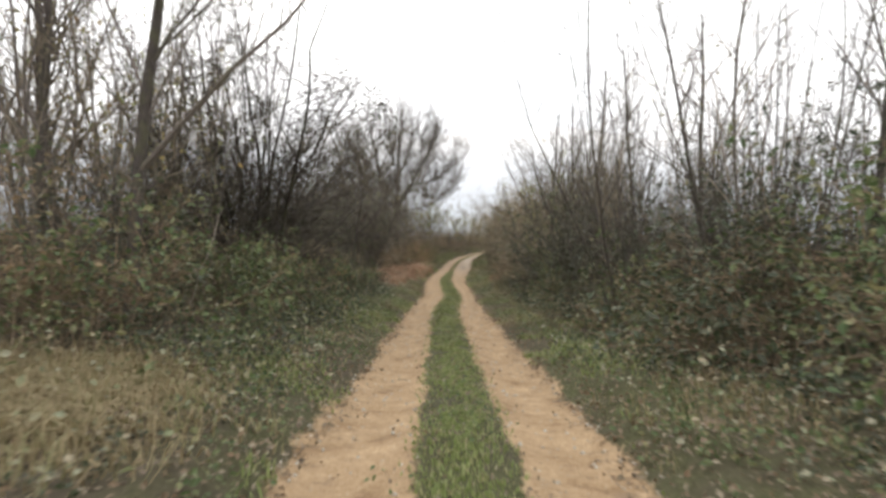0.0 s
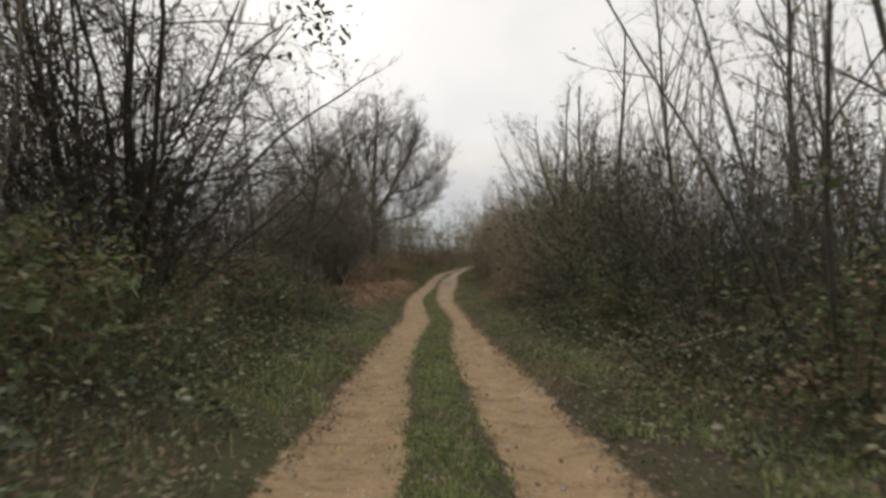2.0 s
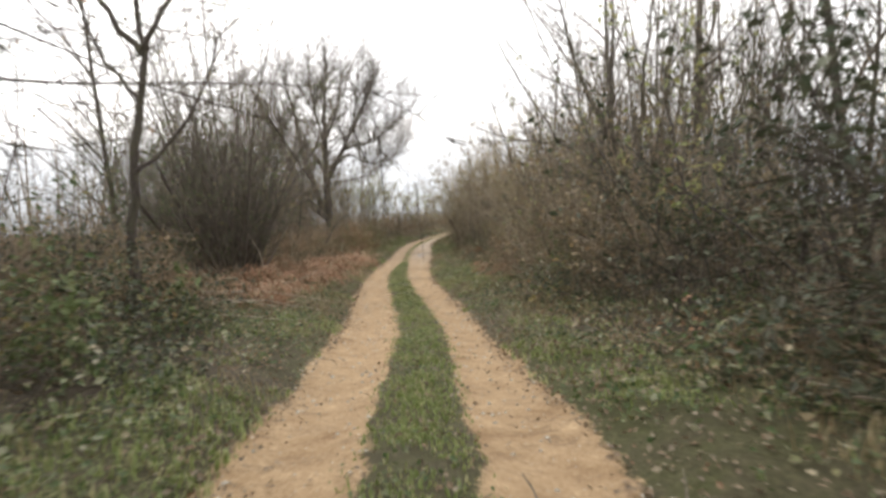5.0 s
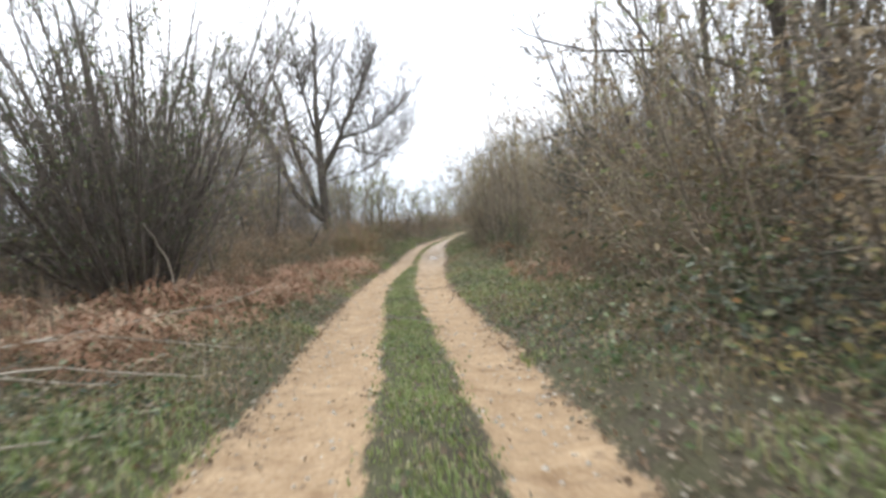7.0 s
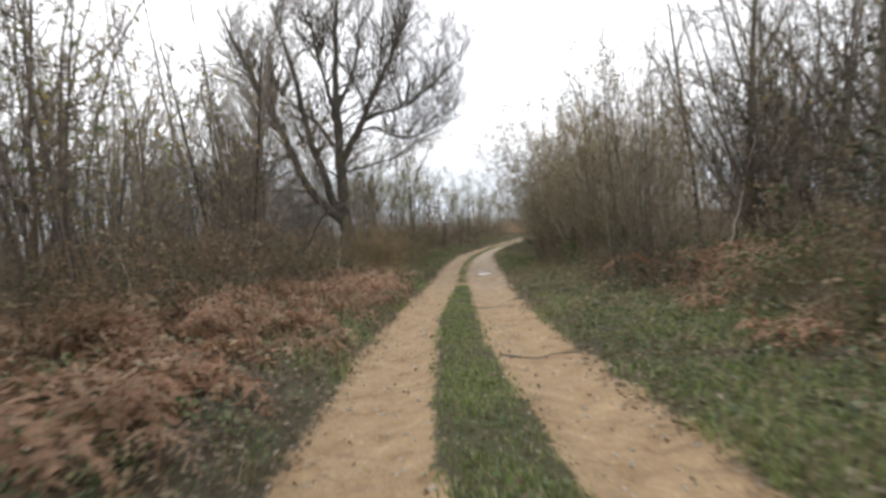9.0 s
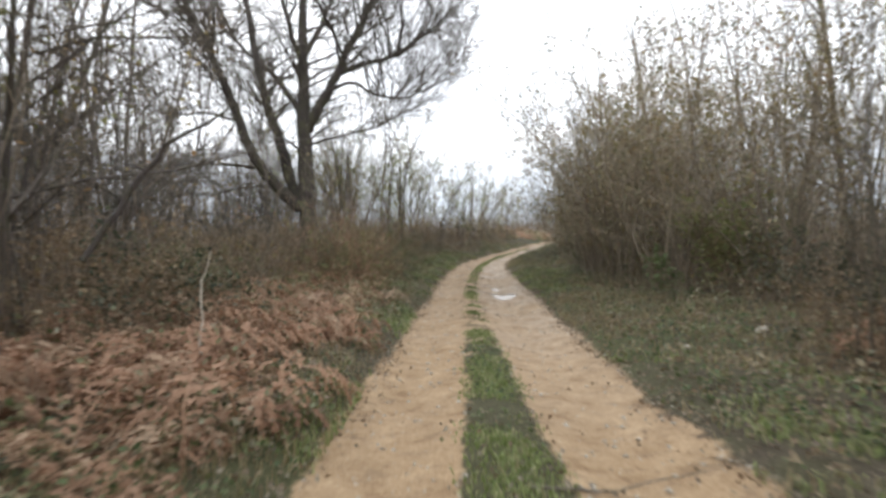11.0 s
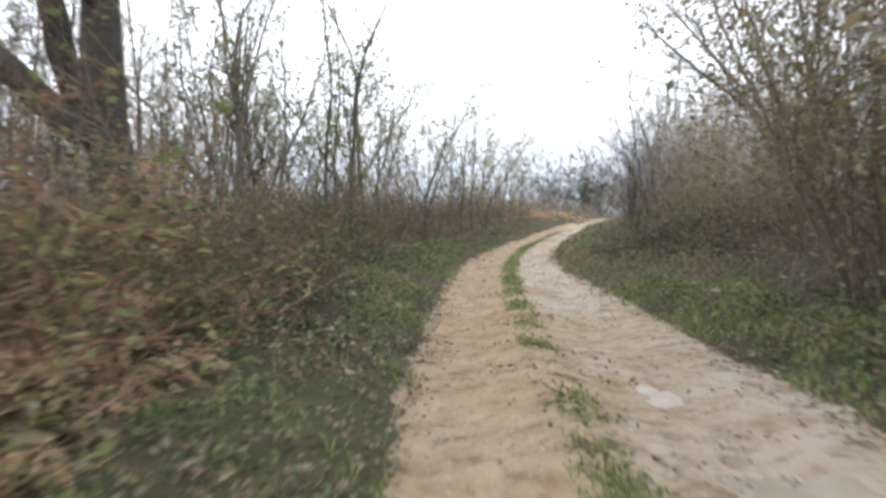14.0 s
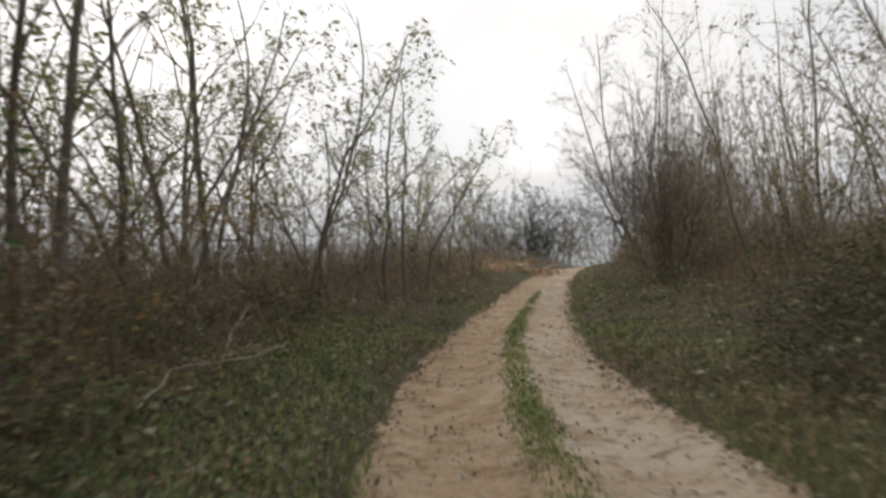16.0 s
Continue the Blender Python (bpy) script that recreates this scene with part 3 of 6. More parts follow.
MAKERS = {
    "thicket_a": lambda m: shrub(m, "thicket", "dense dark thicket with a few dark green leaves", "shrub", "thickets beside the track", 11, 24, 3.0, 42, TWIGGY, 0.015, 600, 0.08, L_DARK, M_BARK, 0.8),
    "thicket_b": lambda m: shrub(m, "thicket", "dense brown thicket with small withered leaves", "shrub", "thickets beside the track", 12, 22, 2.7, 48, TWIGGY, 0.015, 1100, 0.075, L_WITHER, M_TWIG, 0.9),
    "thicket_c": lambda m: shrub(m, "thicket", "dense thicket with dark green leaves low down", "shrub", "thickets beside the track", 13, 22, 2.8, 45, TWIGGY, 0.015, 1700, 0.09, L_DARK, M_BARK, 0.9),
    "bramble_a": lambda m: shrub(m, "bramble", "green bramble mound with arching canes", "bramble", "brambles beside the track", 21, 24, 2.2, 50, BRAMBLE, 0.008, 1500, 0.11, L_GREEN, M_CANE, 0.6, 0.07),
    "bramble_b": lambda m: shrub(m, "bramble", "dark green bramble mound with tangled canes", "bramble", "brambles beside the track", 22, 24, 2.1, 52, BRAMBLE, 0.008, 1500, 0.11, L_DARK, M_CANE, 0.6, 0.07),
    "bramble_c": lambda m: shrub(m, "bramble", "thin brown bramble with withered leaves", "bramble", "brambles beside the track", 23, 26, 2.1, 52, BRAMBLE, 0.007, 1100, 0.08, L_WITHER, M_CANE, 0.7, 0.07),
    "hazel_a": lambda m: shrub(m, "hazel", "tall many-stemmed bare shrub with dense twigs", "shrub", "tall bare shrubs", 31, 26, 8.0, 34, HAZEL, 0.04, 350, 0.07, L_PALE, foot=0.5),
    "hazel_b": lambda m: shrub(m, "hazel", "tall many-stemmed shrub with greenish twigs", "shrub", "tall bare shrubs", 32, 26, 7.4, 38, HAZEL, 0.038, 500, 0.07, L_OLIVE, foot=0.5),
    "hazel_big": lambda m: shrub(m, "hazel", "very dense tall bare shrub with many arching stems", "shrub", "tall bare shrubs", 38, 42, 8.2, 50, ARCH, 0.045, 450, 0.08, L_DARK, M_BARK, 0.6, 0.04, 0.0058),
    "whips_a": lambda m: shrub(m, "sapling_clump", "clump of thin upright bare saplings", "saplings", "thin saplings", 41, 9, 7.8, 14, WHIP, 0.024, 110, 0.09, L_PALE, M_TWIG, 0.9),
    "whips_b": lambda m: shrub(m, "sapling_clump", "clump of thin saplings with yellowing leaves", "saplings", "thin saplings", 42, 6, 7.0, 24, WHIP, 0.026, 420, 0.13, L_LIGHT, M_STEM, 1.0),
    "leafy_a": lambda m: shrub(m, "leafy_shrub", "tall shrub with olive and yellow autumn leaves", "shrub", "leafy autumn shrubs", 51, 18, 5.8, 30, LEAFY, 0.025, 3800, 0.09, L_OLIVE, M_PALE, 0.6, 0.06),
    "leafy_b": lambda m: shrub(m, "leafy_shrub", "tall shrub with thin grey-green autumn leaves", "shrub", "leafy autumn shrubs", 52, 20, 5.6, 28, LEAFY, 0.025, 2800, 0.085, L_MIXED, M_PALE, 0.6, 0.06),
    "willow": lambda m: willow(m),
    "cane_bramble": lambda m: shrub(m, "bramble", "tangle of arching rust-red bramble canes", "bramble", "rusty brambles", 24, 22, 2.7, 62, BRAMBLE, 0.011, 420, 0.10, L_LIGHT, M_RED, 0.5, 0.07, 0.006),
    "broadleaf": lambda m: shrub(m, "broad_shrub", "shrub with large yellow-green leaves", "shrub", "broad-leaved shrubs", 25, 16, 2.4, 32, LEAFY, 0.012, 1100, 0.13, L_LIGHT, M_CANE, 0.4, 0.06),
    "sapling_a": lambda m: sapling(m, 81, 7.6, 0.040, 5, 1, 50, L_PALE, "thin bare sapling with a straight stem"),
    "sapling_b": lambda m: sapling(m, 82, 6.8, 0.034, 12, 2, 90, L_LIGHT, "thin forked sapling with a few yellow-green leaves"),
    "sapling_c": lambda m: sapling(m, 83, 8.4, 0.046, 8, 1, 40, L_PALE, "tall thin bare sapling"),
    "sapling_d": lambda m: sapling(m, 84, 6.0, 0.028, 18, 3, 120, L_OLIVE, "leaning thin saplings with withered leaves"),
    "sapling_e": lambda m: sapling(m, 85, 7.2, 0.036, 15, 2, 70, L_LIGHT, "thin leaning sapling with pale leaves"),
    "pole_clump": lambda m: shrub(m, "pole_clump", "clump of straight slender bare poles", "saplings", "tall bare shrubs", 37, 7, 6.6, 7, WHIP, 0.024, 24, 0.08, L_PALE, M_STEM, 0.45),
    "pole_fan": lambda m: shrub(m, "pole_clump", "open fan of tall slender bare stems", "saplings", "tall bare shrubs", 36, 11, 8.0, 24, WHIP, 0.027, 60, 0.08, L_PALE, M_BARK, 0.5),
    "leafy_c": lambda m: shrub(m, "leafy_shrub", "tall open shrub with grey-green leaves", "shrub", "leafy autumn shrubs", 53, 11, 5.6, 26, LEAFY, 0.022, 1500, 0.12, L_MIXED, M_TWIG, 0.5, 0.07),
    "locust_a": lambda m: locust(m, 101, 6.6, 0.05, 2, 110, L_LIGHT, "crooked young tree with tufts of yellowing leaves"),
    "locust_b": lambda m: locust(m, 102, 5.6, 0.042, 3, 120, L_MIXED, "crooked forked young tree with withered hanging leaves"),
    "locust_c": lambda m: locust(m, 103, 7.4, 0.06, 1, 70, L_PALE, "tall crooked young tree, nearly bare"),
    "twiggy_tree": lambda m: shrub(m, "twiggy_tree", "small bare tree with a haze of fine twigs", "tree", "bare trees along the track", 65, 4, 8.4, 16, CROWN, 0.06, 260, 0.08, L_WITHER, M_LIMB, 0.3, 0.04, 0.0058, ("crown", "foliage")),
    "leafy_d": lambda m: shrub(m, "leafy_shrub", "tall spreading shrub with grey-green and yellow leaves", "shrub", "leafy autumn shrubs", 54, 14, 6.4, 36, LEAFY, 0.028, 3000, 0.1, L_MIXED, M_PALE, 0.5, 0.07),
    "brown_tree": lambda m: shrub(m, "brown_tree", "small dark tree still holding withered brown leaves", "tree", "trees with brown leaves", 66, 6, 7.6, 20, LEAFY, 0.055, 1900, 0.085, L_WITHER, M_BARK, 0.35, 0.05, 0.0055, ("crown", "foliage")),
    "tree_a": lambda m: thin_tree(m, 61, 10.5, 0.10, "slender bare tree with grey-brown bark"),
    "tree_b": lambda m: thin_tree(m, 62, 9.0, 0.075, "slender bare tree with a few pale leaves", 10, 160),
    "tree_c": lambda m: thin_tree(m, 63, 11.0, 0.115, "bare tree with dark bark and upright limbs", 0.5, 40),
}


# ---------------------------------------------------------------- trees with a limb structure of their own
FINE = [(6, 0.11, 0.05, 9, 40, 0.46, 0.12), (4, 0.13, 0.04, 6, 40, 0.5, 0.1), (2, 0.14, 0.02, 0, 0, 0, 0)]
FINER = [(5, 0.09, 0.06, 7, 34, 0.5, 0.12), (2, 0.14, 0.02, 0, 0, 0, 0)]


def through_points(points, rng, wobble):
    """A smooth line through the points, slightly uneven."""
    P = [Vector(p) for p in points]
    line = []
    for i in range(len(P) - 1):
        p0, p1, p2, p3 = P[max(i - 1, 0)], P[i], P[i + 1], P[min(i + 2, len(P) - 1)]
        for j in range(4):
            t = j / 4
            line.append(0.5 * ((2 * p1) + (p2 - p0) * t + (2 * p0 - 5 * p1 + 4 * p2 - p3) * t * t + (3 * p1 - p0 - 3 * p2 + p3) * t**3))
    line.append(P[-1])
    return [line[0]] + [q + Vector((rng.gauss(0, wobble), rng.gauss(0, wobble), rng.gauss(0, wobble * 0.5))) for q in line[1:]]


def shoots_on(rng, wood, tips, line, r0, r1, count, length, spec, first, outward, thin):
    """Side shoots along a limb that lean outward from the tree's middle and upward."""
    n = len(line)
    for j in range(count):
        f = first + (1 - first) * (j + rng.random()) / count
        i = min(n - 2, int(f * (n - 1)))
        q = line[i].lerp(line[i + 1], f * (n - 1) - i)
        c = turn_off(rng, (line[i + 1] - line[i]).normalized(), radians(rng.uniform(22, 50)))
        out = Vector((q.x, q.y, 0))
        out = out.normalized() if out.length > 0.1 else Vector((0, 0, 0))
        c = (c + out * outward + UP * 0.25).normalized()
        rr = r0 * (1 - f) ** 0.9 + r1 * f
        ln = length * rng.uniform(0.6, 1.3) * (1.15 - 0.5 * f)
        grow(rng, wood, tips, q, c, ln, max(thin * 1.3, min(rr * 0.5, ln * 0.012)), spec, 0, thin)


def limbed_tree(name, label, x, y, limbs, seed, twig_mat=None, thin=0.006, crown=None, leaves=0, lmat=None):
    """limbs: points over the root, radius at the foot and tip, number and length of the shoots.
    crown: centre height, reach across, along and up of a dome that further boughs grow out to, and their number."""
    rng = random.Random(seed)
    ob = root_at(name, pose(x, y, gz(x, y) - 0.1), label, "tree", "")
    wood, tips, forks = Wood(), [], []
    for pts, r0, r1, count, length in limbs:
        line = through_points(pts, rng, 0.025)
        wood.add(line, r0, r1)
        shoots_on(rng, wood, tips, line, r0, r1, int(count * 1.4), length, FINE, 0.35, 0.35, thin)
        forks += [(q, r0 * (1 - k / len(line)) ** 0.9 + r1) for k, q in enumerate(line) if k > len(line) * 0.3]
    if crown:
        cz, rx, ry, rz, count = crown
        for i in range(count):
            az, v = i * 2.39996, 1 - 1.55 * (i + 0.5) / count
            flat = math.sqrt(max(0.0, 1 - v * v))
            k = rng.uniform(0.45, 1.03) ** 0.6
            end = Vector((rx * flat * math.cos(az) * k, ry * flat * math.sin(az) * k, cz + rz * v * k))
            near = [(q - end).length + 1.4 * max(0.0, q.z - end.z + 2.0) + rng.uniform(0, 1.2) for q, r in forks]
            q, r = forks[near.index(min(near))]
            reach = (end - q).length
            if reach < 0.5 or reach > 9.5:
                continue
            m1 = q.lerp(end, 0.35) + Vector((q.x, q.y, 0)) * 0.05 + UP * reach * 0.04
            m2 = q.lerp(end, 0.7) + UP * reach * 0.05
            line = through_points([q, m1, m2, end], rng, 0.05)
            rr = min(r * 0.55, 0.02 + reach * 0.008)
            wood.add(line, rr, 0.007)
            shoots_on(rng, wood, tips, line, rr, 0.007, int(4 + reach * 1.9), 1.8, FINER, 0.12, 0.3, thin)
    most = max(r0 for _, r0, _, _, _ in limbs)
    sub("trunk", wood.mesh("trunk", M_BARK, most * 0.6), ob)
    sub("limb", wood.mesh("limb", M_BARK, 0.03, most * 0.6), ob)
    sub("crown", wood.mesh("crown", twig_mat or M_LIMB, 0, 0.03), ob)
    if leaves:
        sub("foliage", leaf_mesh("foliage", spots_on(rng, tips, leaves, 0.05), 0.1, lmat or L_LIGHT, rng), ob)
    return ob


# the large old tree: a trunk that forks at head height and again higher up
limbed_tree("old_tree", "large old bare tree with several thick stems", -5.9, 64.3, [
    ([(0.0, 0, -0.2), (-0.05, 0, 2.0), (-0.1, 0, 4.0), (-0.15, 0, 5.4), (-0.15, 0.1, 7.2), (-0.2, 0.2, 9.2), (-0.05, 0.3, 11.6), (0.1, 0.2, 14.0), (0.1, 0.2, 16.4)], 0.40, 0.03, 12, 2.6),
    ([(-0.1, -0.02, 5.1), (0.45, -0.15, 5.9), (1.05, -0.3, 6.9), (1.75, -0.4, 8.3), (2.6, -0.3, 9.9), (3.6, -0.1, 12.0), (4.5, 0.2, 14.4)], 0.25, 0.03, 12, 2.6),
    ([(1.3, -0.35, 7.3), (2.5, -0.7, 7.6), (3.8, -0.9, 7.9), (5.2, -1.0, 8.9), (6.9, -1.0, 10.6)], 0.12, 0.015, 10, 1.9),
    ([(0.9, -0.3, 6.6), (1.9, -0.9, 6.8), (2.7, -1.3, 6.3), (3.8, -1.5, 6.0), (5.0, -1.6, 6.4), (5.8, -1.6, 7.1)], 0.085, 0.012, 10, 1.6),
    ([(0.1, -0.1, 4.6), (1.4, -0.6, 4.8), (2.7, -1.0, 5.0), (3.8, -1.3, 5.4)], 0.07, 0.012, 8, 1.3),
    ([(-0.25, 0.05, 2.2), (-0.75, 0.2, 3.2), (-1.35, 0.4, 5.1), (-1.85, 0.5, 6.7), (-2.2, 0.6, 8.4), (-2.6, 0.7, 10.6), (-3.2, 0.8, 12.6), (-3.6, 0.8, 14.6)], 0.27, 0.03, 12, 2.6),
    ([(-0.3, -0.1, 2.0), (-0.95, -0.3, 2.7), (-1.75, -0.6, 3.6), (-2.35, -0.8, 5.1), (-2.9, -0.9, 6.6), (-3.6, -1.0, 8.2), (-4.4, -1.0, 9.9), (-5.2, -1.0, 11.6), (-6.1, -1.0, 13.6)], 0.27, 0.03, 12, 2.5),
    ([(-0.2, 0.1, 5.7), (-0.9, 0.4, 6.8), (-1.5, 0.6, 7.6), (-2.9, 0.9, 8.9), (-3.7, 1.1, 10.2), (-4.6, 1.3, 12.4)], 0.14, 0.02, 11, 2.2),
    ([(-1.9, -0.65, 3.6), (-3.0, -1.0, 3.7), (-4.2, -1.2, 3.6), (-5.5, -1.4, 3.6)], 0.07, 0.012, 9, 1.3),
    ([(-1.2, -0.4, 2.9), (-2.3, -0.9, 2.8), (-3.6, -1.2, 2.5), (-4.8, -1.3, 2.8)], 0.06, 0.01, 9, 1.3),
    ([(-2.5, -0.8, 5.4), (-3.8, -1.0, 5.7), (-5.0, -1.0, 5.6), (-6.3, -1.2, 6.2)], 0.065, 0.012, 10, 1.5),
    ([(-0.1, 0.1, 8.2), (0.5, 0.9, 9.8), (1.0, 1.5, 12.0), (1.2, 1.8, 15.0)], 0.13, 0.02, 11, 2.2),
    ([(-0.1, -0.1, 7.6), (-0.4, -1.2, 9.0), (-0.7, -2.2, 11.0), (-0.9, -2.8, 14.0)], 0.12, 0.02, 11, 2.2),
    ([(1.9, -0.4, 8.6), (2.2, 0.8, 10.2), (2.4, 1.9, 12.4), (2.6, 2.4, 14.8)], 0.10, 0.015, 10, 2.0),
    ([(-0.1, -0.3, 4.2), (-0.5, -1.8, 4.5), (-0.7, -3.4, 4.0), (-0.5, -4.8, 3.8)], 0.06, 0.01, 9, 1.3),
], 7, None, 0.0072, (9.6, 7.4, 5.8, 7.1, 320), 260, L_LIGHT)

# the dark tree with a low branch that reaches out towards the track
limbed_tree("leaning_tree", "dark bare tree with a long low side branch", 5.3, 29.6, [
    ([(0, 0, -0.1), (-0.1, 0.1, 1.6), (-0.3, 0.1, 3.2), (-0.2, 0.2, 5.0), (0.0, 0.3, 8.5)], 0.12, 0.015, 14, 2.2),
    ([(-0.15, 0.1, 2.3), (-0.6, 0.9, 3.0), (-1.1, 1.6, 3.4), (-1.6, 2.05, 3.6), (-2.3, 2.1, 3.7), (-3.0, 2.05, 3.9), (-3.3, 2.0, 4.1)], 0.036, 0.01, 6, 0.6),
    ([(-2.2, 2.1, 3.68), (-2.7, 2.0, 3.62), (-3.2, 1.9, 3.6)], 0.014, 0.006, 3, 0.4),
    ([(-0.3, 0.1, 3.4), (-0.9, 0.5, 5.0), (-1.3, 0.6, 7.0)], 0.07, 0.012, 12, 2.0),
    ([(0, 0, 0.6), (0.5, 0.4, 2.8), (0.8, 0.6, 5.2), (1.3, 0.8, 7.6)], 0.09, 0.012, 12, 2.0),
], 17, None, 0.0045)

# a tree at the end of the stretch whose boughs arch over towards the track
limbed_tree("arching_tree", "bare tree with long boughs arching towards the track", 8.3, 68.2, [
    ([(0, 0, -0.1), (-0.3, 0, 1.6), (-0.9, 0, 2.9), (-1.9, -0.1, 3.7), (-2.9, -0.1, 4.5), (-3.8, -0.2, 5.3)], 0.085, 0.01, 9, 1.1),
    ([(-1.0, 0, 3.0), (-1.7, 0.2, 4.2), (-2.3, 0.3, 5.3), (-2.7, 0.3, 6.2)], 0.045, 0.01, 8, 1.0),
    ([(-0.4, 0, 1.9), (-0.5, 0.2, 3.8), (-0.9, 0.4, 5.6), (-1.0, 0.5, 7.4)], 0.06, 0.01, 11, 1.3),
    ([(-0.1, 0, 0.8), (0.5, 0.3, 2.8), (0.9, 0.4, 5.0), (1.1, 0.6, 7.0)], 0.06, 0.01, 11, 1.3),
], 37, None, 0.005, None, 160, L_OLIVE)

# a young tree on the verge that forks into upright boughs
limbed_tree("forked_tree", "young bare tree forking into upright yellowish boughs", -3.75, 24.5, [
    ([(-0.1, 0, -0.1), (-0.15, 0, 1.6), (0.0, 0, 3.0), (0.12, 0, 4.1), (0.0, 0.1, 5.2), (-0.2, 0.2, 6.8)], 0.085, 0.012, 9, 1.1),
    ([(0.1, 0, 4.0), (-0.5, 0.1, 4.9), (-1.0, 0.1, 5.9), (-1.4, 0.2, 6.9)], 0.05, 0.01, 9, 0.9),
    ([(0.1, 0, 4.1), (0.6, -0.1, 4.8), (1.1, -0.1, 5.5), (1.35, -0.2, 6.4)], 0.045, 0.01, 8, 0.9),
    ([(-0.1, 0, 2.3), (0.5, 0.1, 2.9), (1.0, 0.1, 3.7), (1.3, 0.1, 4.6)], 0.04, 0.008, 9, 0.9),
    ([(0.05, 0, 3.4), (-0.6, 0.2, 4.2), (-0.9, 0.3, 5.2)], 0.035, 0.008, 7, 0.8),
], 27, M_STEM, 0.005, None, 70, L_OLIVE)

# ---------------------------------------------------------------- plants along the track
# first stretch, both sides
for kind, x, y, k in (
    ("tree_c", -4.5, 8.4, 0.95), ("tree_a", -6.6, 9.2, 0.9), ("tree_b", -7.5, 6.5, 1.0), ("tree_a", -8.5, 12.5, 0.9), ("hazel_big", -5.4, 16.8, 1.05),
    ("tree_b", -5.6, 22.5, 0.6), ("whips_a", -7.4, 20.5, 0.8), ("pole_fan", 3.7, 11.3, 0.9), ("tree_b", 5.8, 12.5, 0.85), ("sapling_c", 5.2, 10.0, 0.95), ("sapling_e", 6.2, 14.4, 1.0), ("whips_a", 5.4, 16.5, 0.9),
    ("whips_a", 5.2, 18.6, 1.0), ("pole_fan", 5.6, 9.8, 1.0), ("whips_b", 3.4, 23.3, 0.9), ("tree_a", 7.5, 10.5, 0.95), ("tree_b", 6.6, 7.8, 1.0),
    ("tree_c", 8.5, 20.0, 0.9), ("thicket_a", 4.3, 15.0, 1.05), ("thicket_c", 4.2, 17.4, 1.15), ("thicket_a", 4.1, 19.6, 1.2), ("thicket_c", 4.3, 22.2, 1.2),
    ("thicket_a", 5.6, 16.4, 1.2), ("thicket_a", 5.8, 20.5, 1.2), ("thicket_c", 5.4, 11.5, 0.9), ("thicket_a", 6.6, 13.6, 1.1), ("bramble_b", 4.4, 6.4, 1.1),
):
    plant(kind, x, y, k)

for kind, x, y, k in (
    ("bramble_b", 4.3, 8.4, 1.0), ("bramble_a", 5.6, 7.2, 1.3), ("bramble_a", 3.9, 10.4, 0.8), ("bramble_b", 3.4, 12.6, 0.7), ("bramble_a", 3.4, 16.5, 0.75),
    ("bramble_b", 3.5, 19.0, 0.8), ("bramble_a", 4.7, 4.6, 1.0), ("thicket_c", 6.2, 8.6, 1.15), ("thicket_c", 7.4, 10.2, 1.3), ("thicket_c", 7.0, 6.6, 1.2), ("thicket_a", 8.4, 13.0, 1.4), ("bramble_b", 5.2, 9.6, 1.2), ("thicket_c", 7.2, 18.5, 1.4), ("thicket_c", 7.8, 21.8, 1.4), ("thicket_a", 7.4, 15.6, 1.3), ("hazel_a", 8.6, 17.2, 0.8), ("bramble_a", -3.9, 6.2, 0.95), ("bramble_b", -4.6, 8.0, 1.1), ("bramble_a", -4.1, 10.4, 1.0),
    ("bramble_a", -4.4, 12.8, 0.95), ("bramble_c", -5.2, 6.4, 1.2), ("bramble_b", -5.8, 10.0, 1.2), ("bramble_a", -4.0, 14.6, 0.8), ("bramble_b", -3.9, 18.6, 0.75),
    ("thicket_b", -6.6, 13.5, 1.0), ("hazel_a", -7.6, 14.0, 0.85), ("hazel_a", -8.6, 18.0, 0.9), ("thicket_a", -6.2, 10.8, 1.1), ("thicket_a", -5.8, 8.2, 1.0),
    ("thicket_a", -6.4, 19.0, 0.95), ("thicket_b", -5.0, 20.6, 0.75), ("thicket_c", -4.6, 22.8, 0.7), ("bramble_a", -3.9, 20.8, 0.75), ("bramble_b", -4.0, 24.2, 0.8),
):
    plant(kind, x, y, k)

for kind, x, y, k in (
    ("leafy_b", 3.6, 29.2, 0.75), ("whips_b", 3.9, 27.6, 0.75), ("thicket_b", -6.4, 24.4, 0.9), ("thicket_b", -5.6, 27.0, 0.85), ("thicket_b", -7.6, 28.5, 0.9), ("bramble_c", -4.4, 26.0, 0.6),
):
    plant(kind, x, y, k)

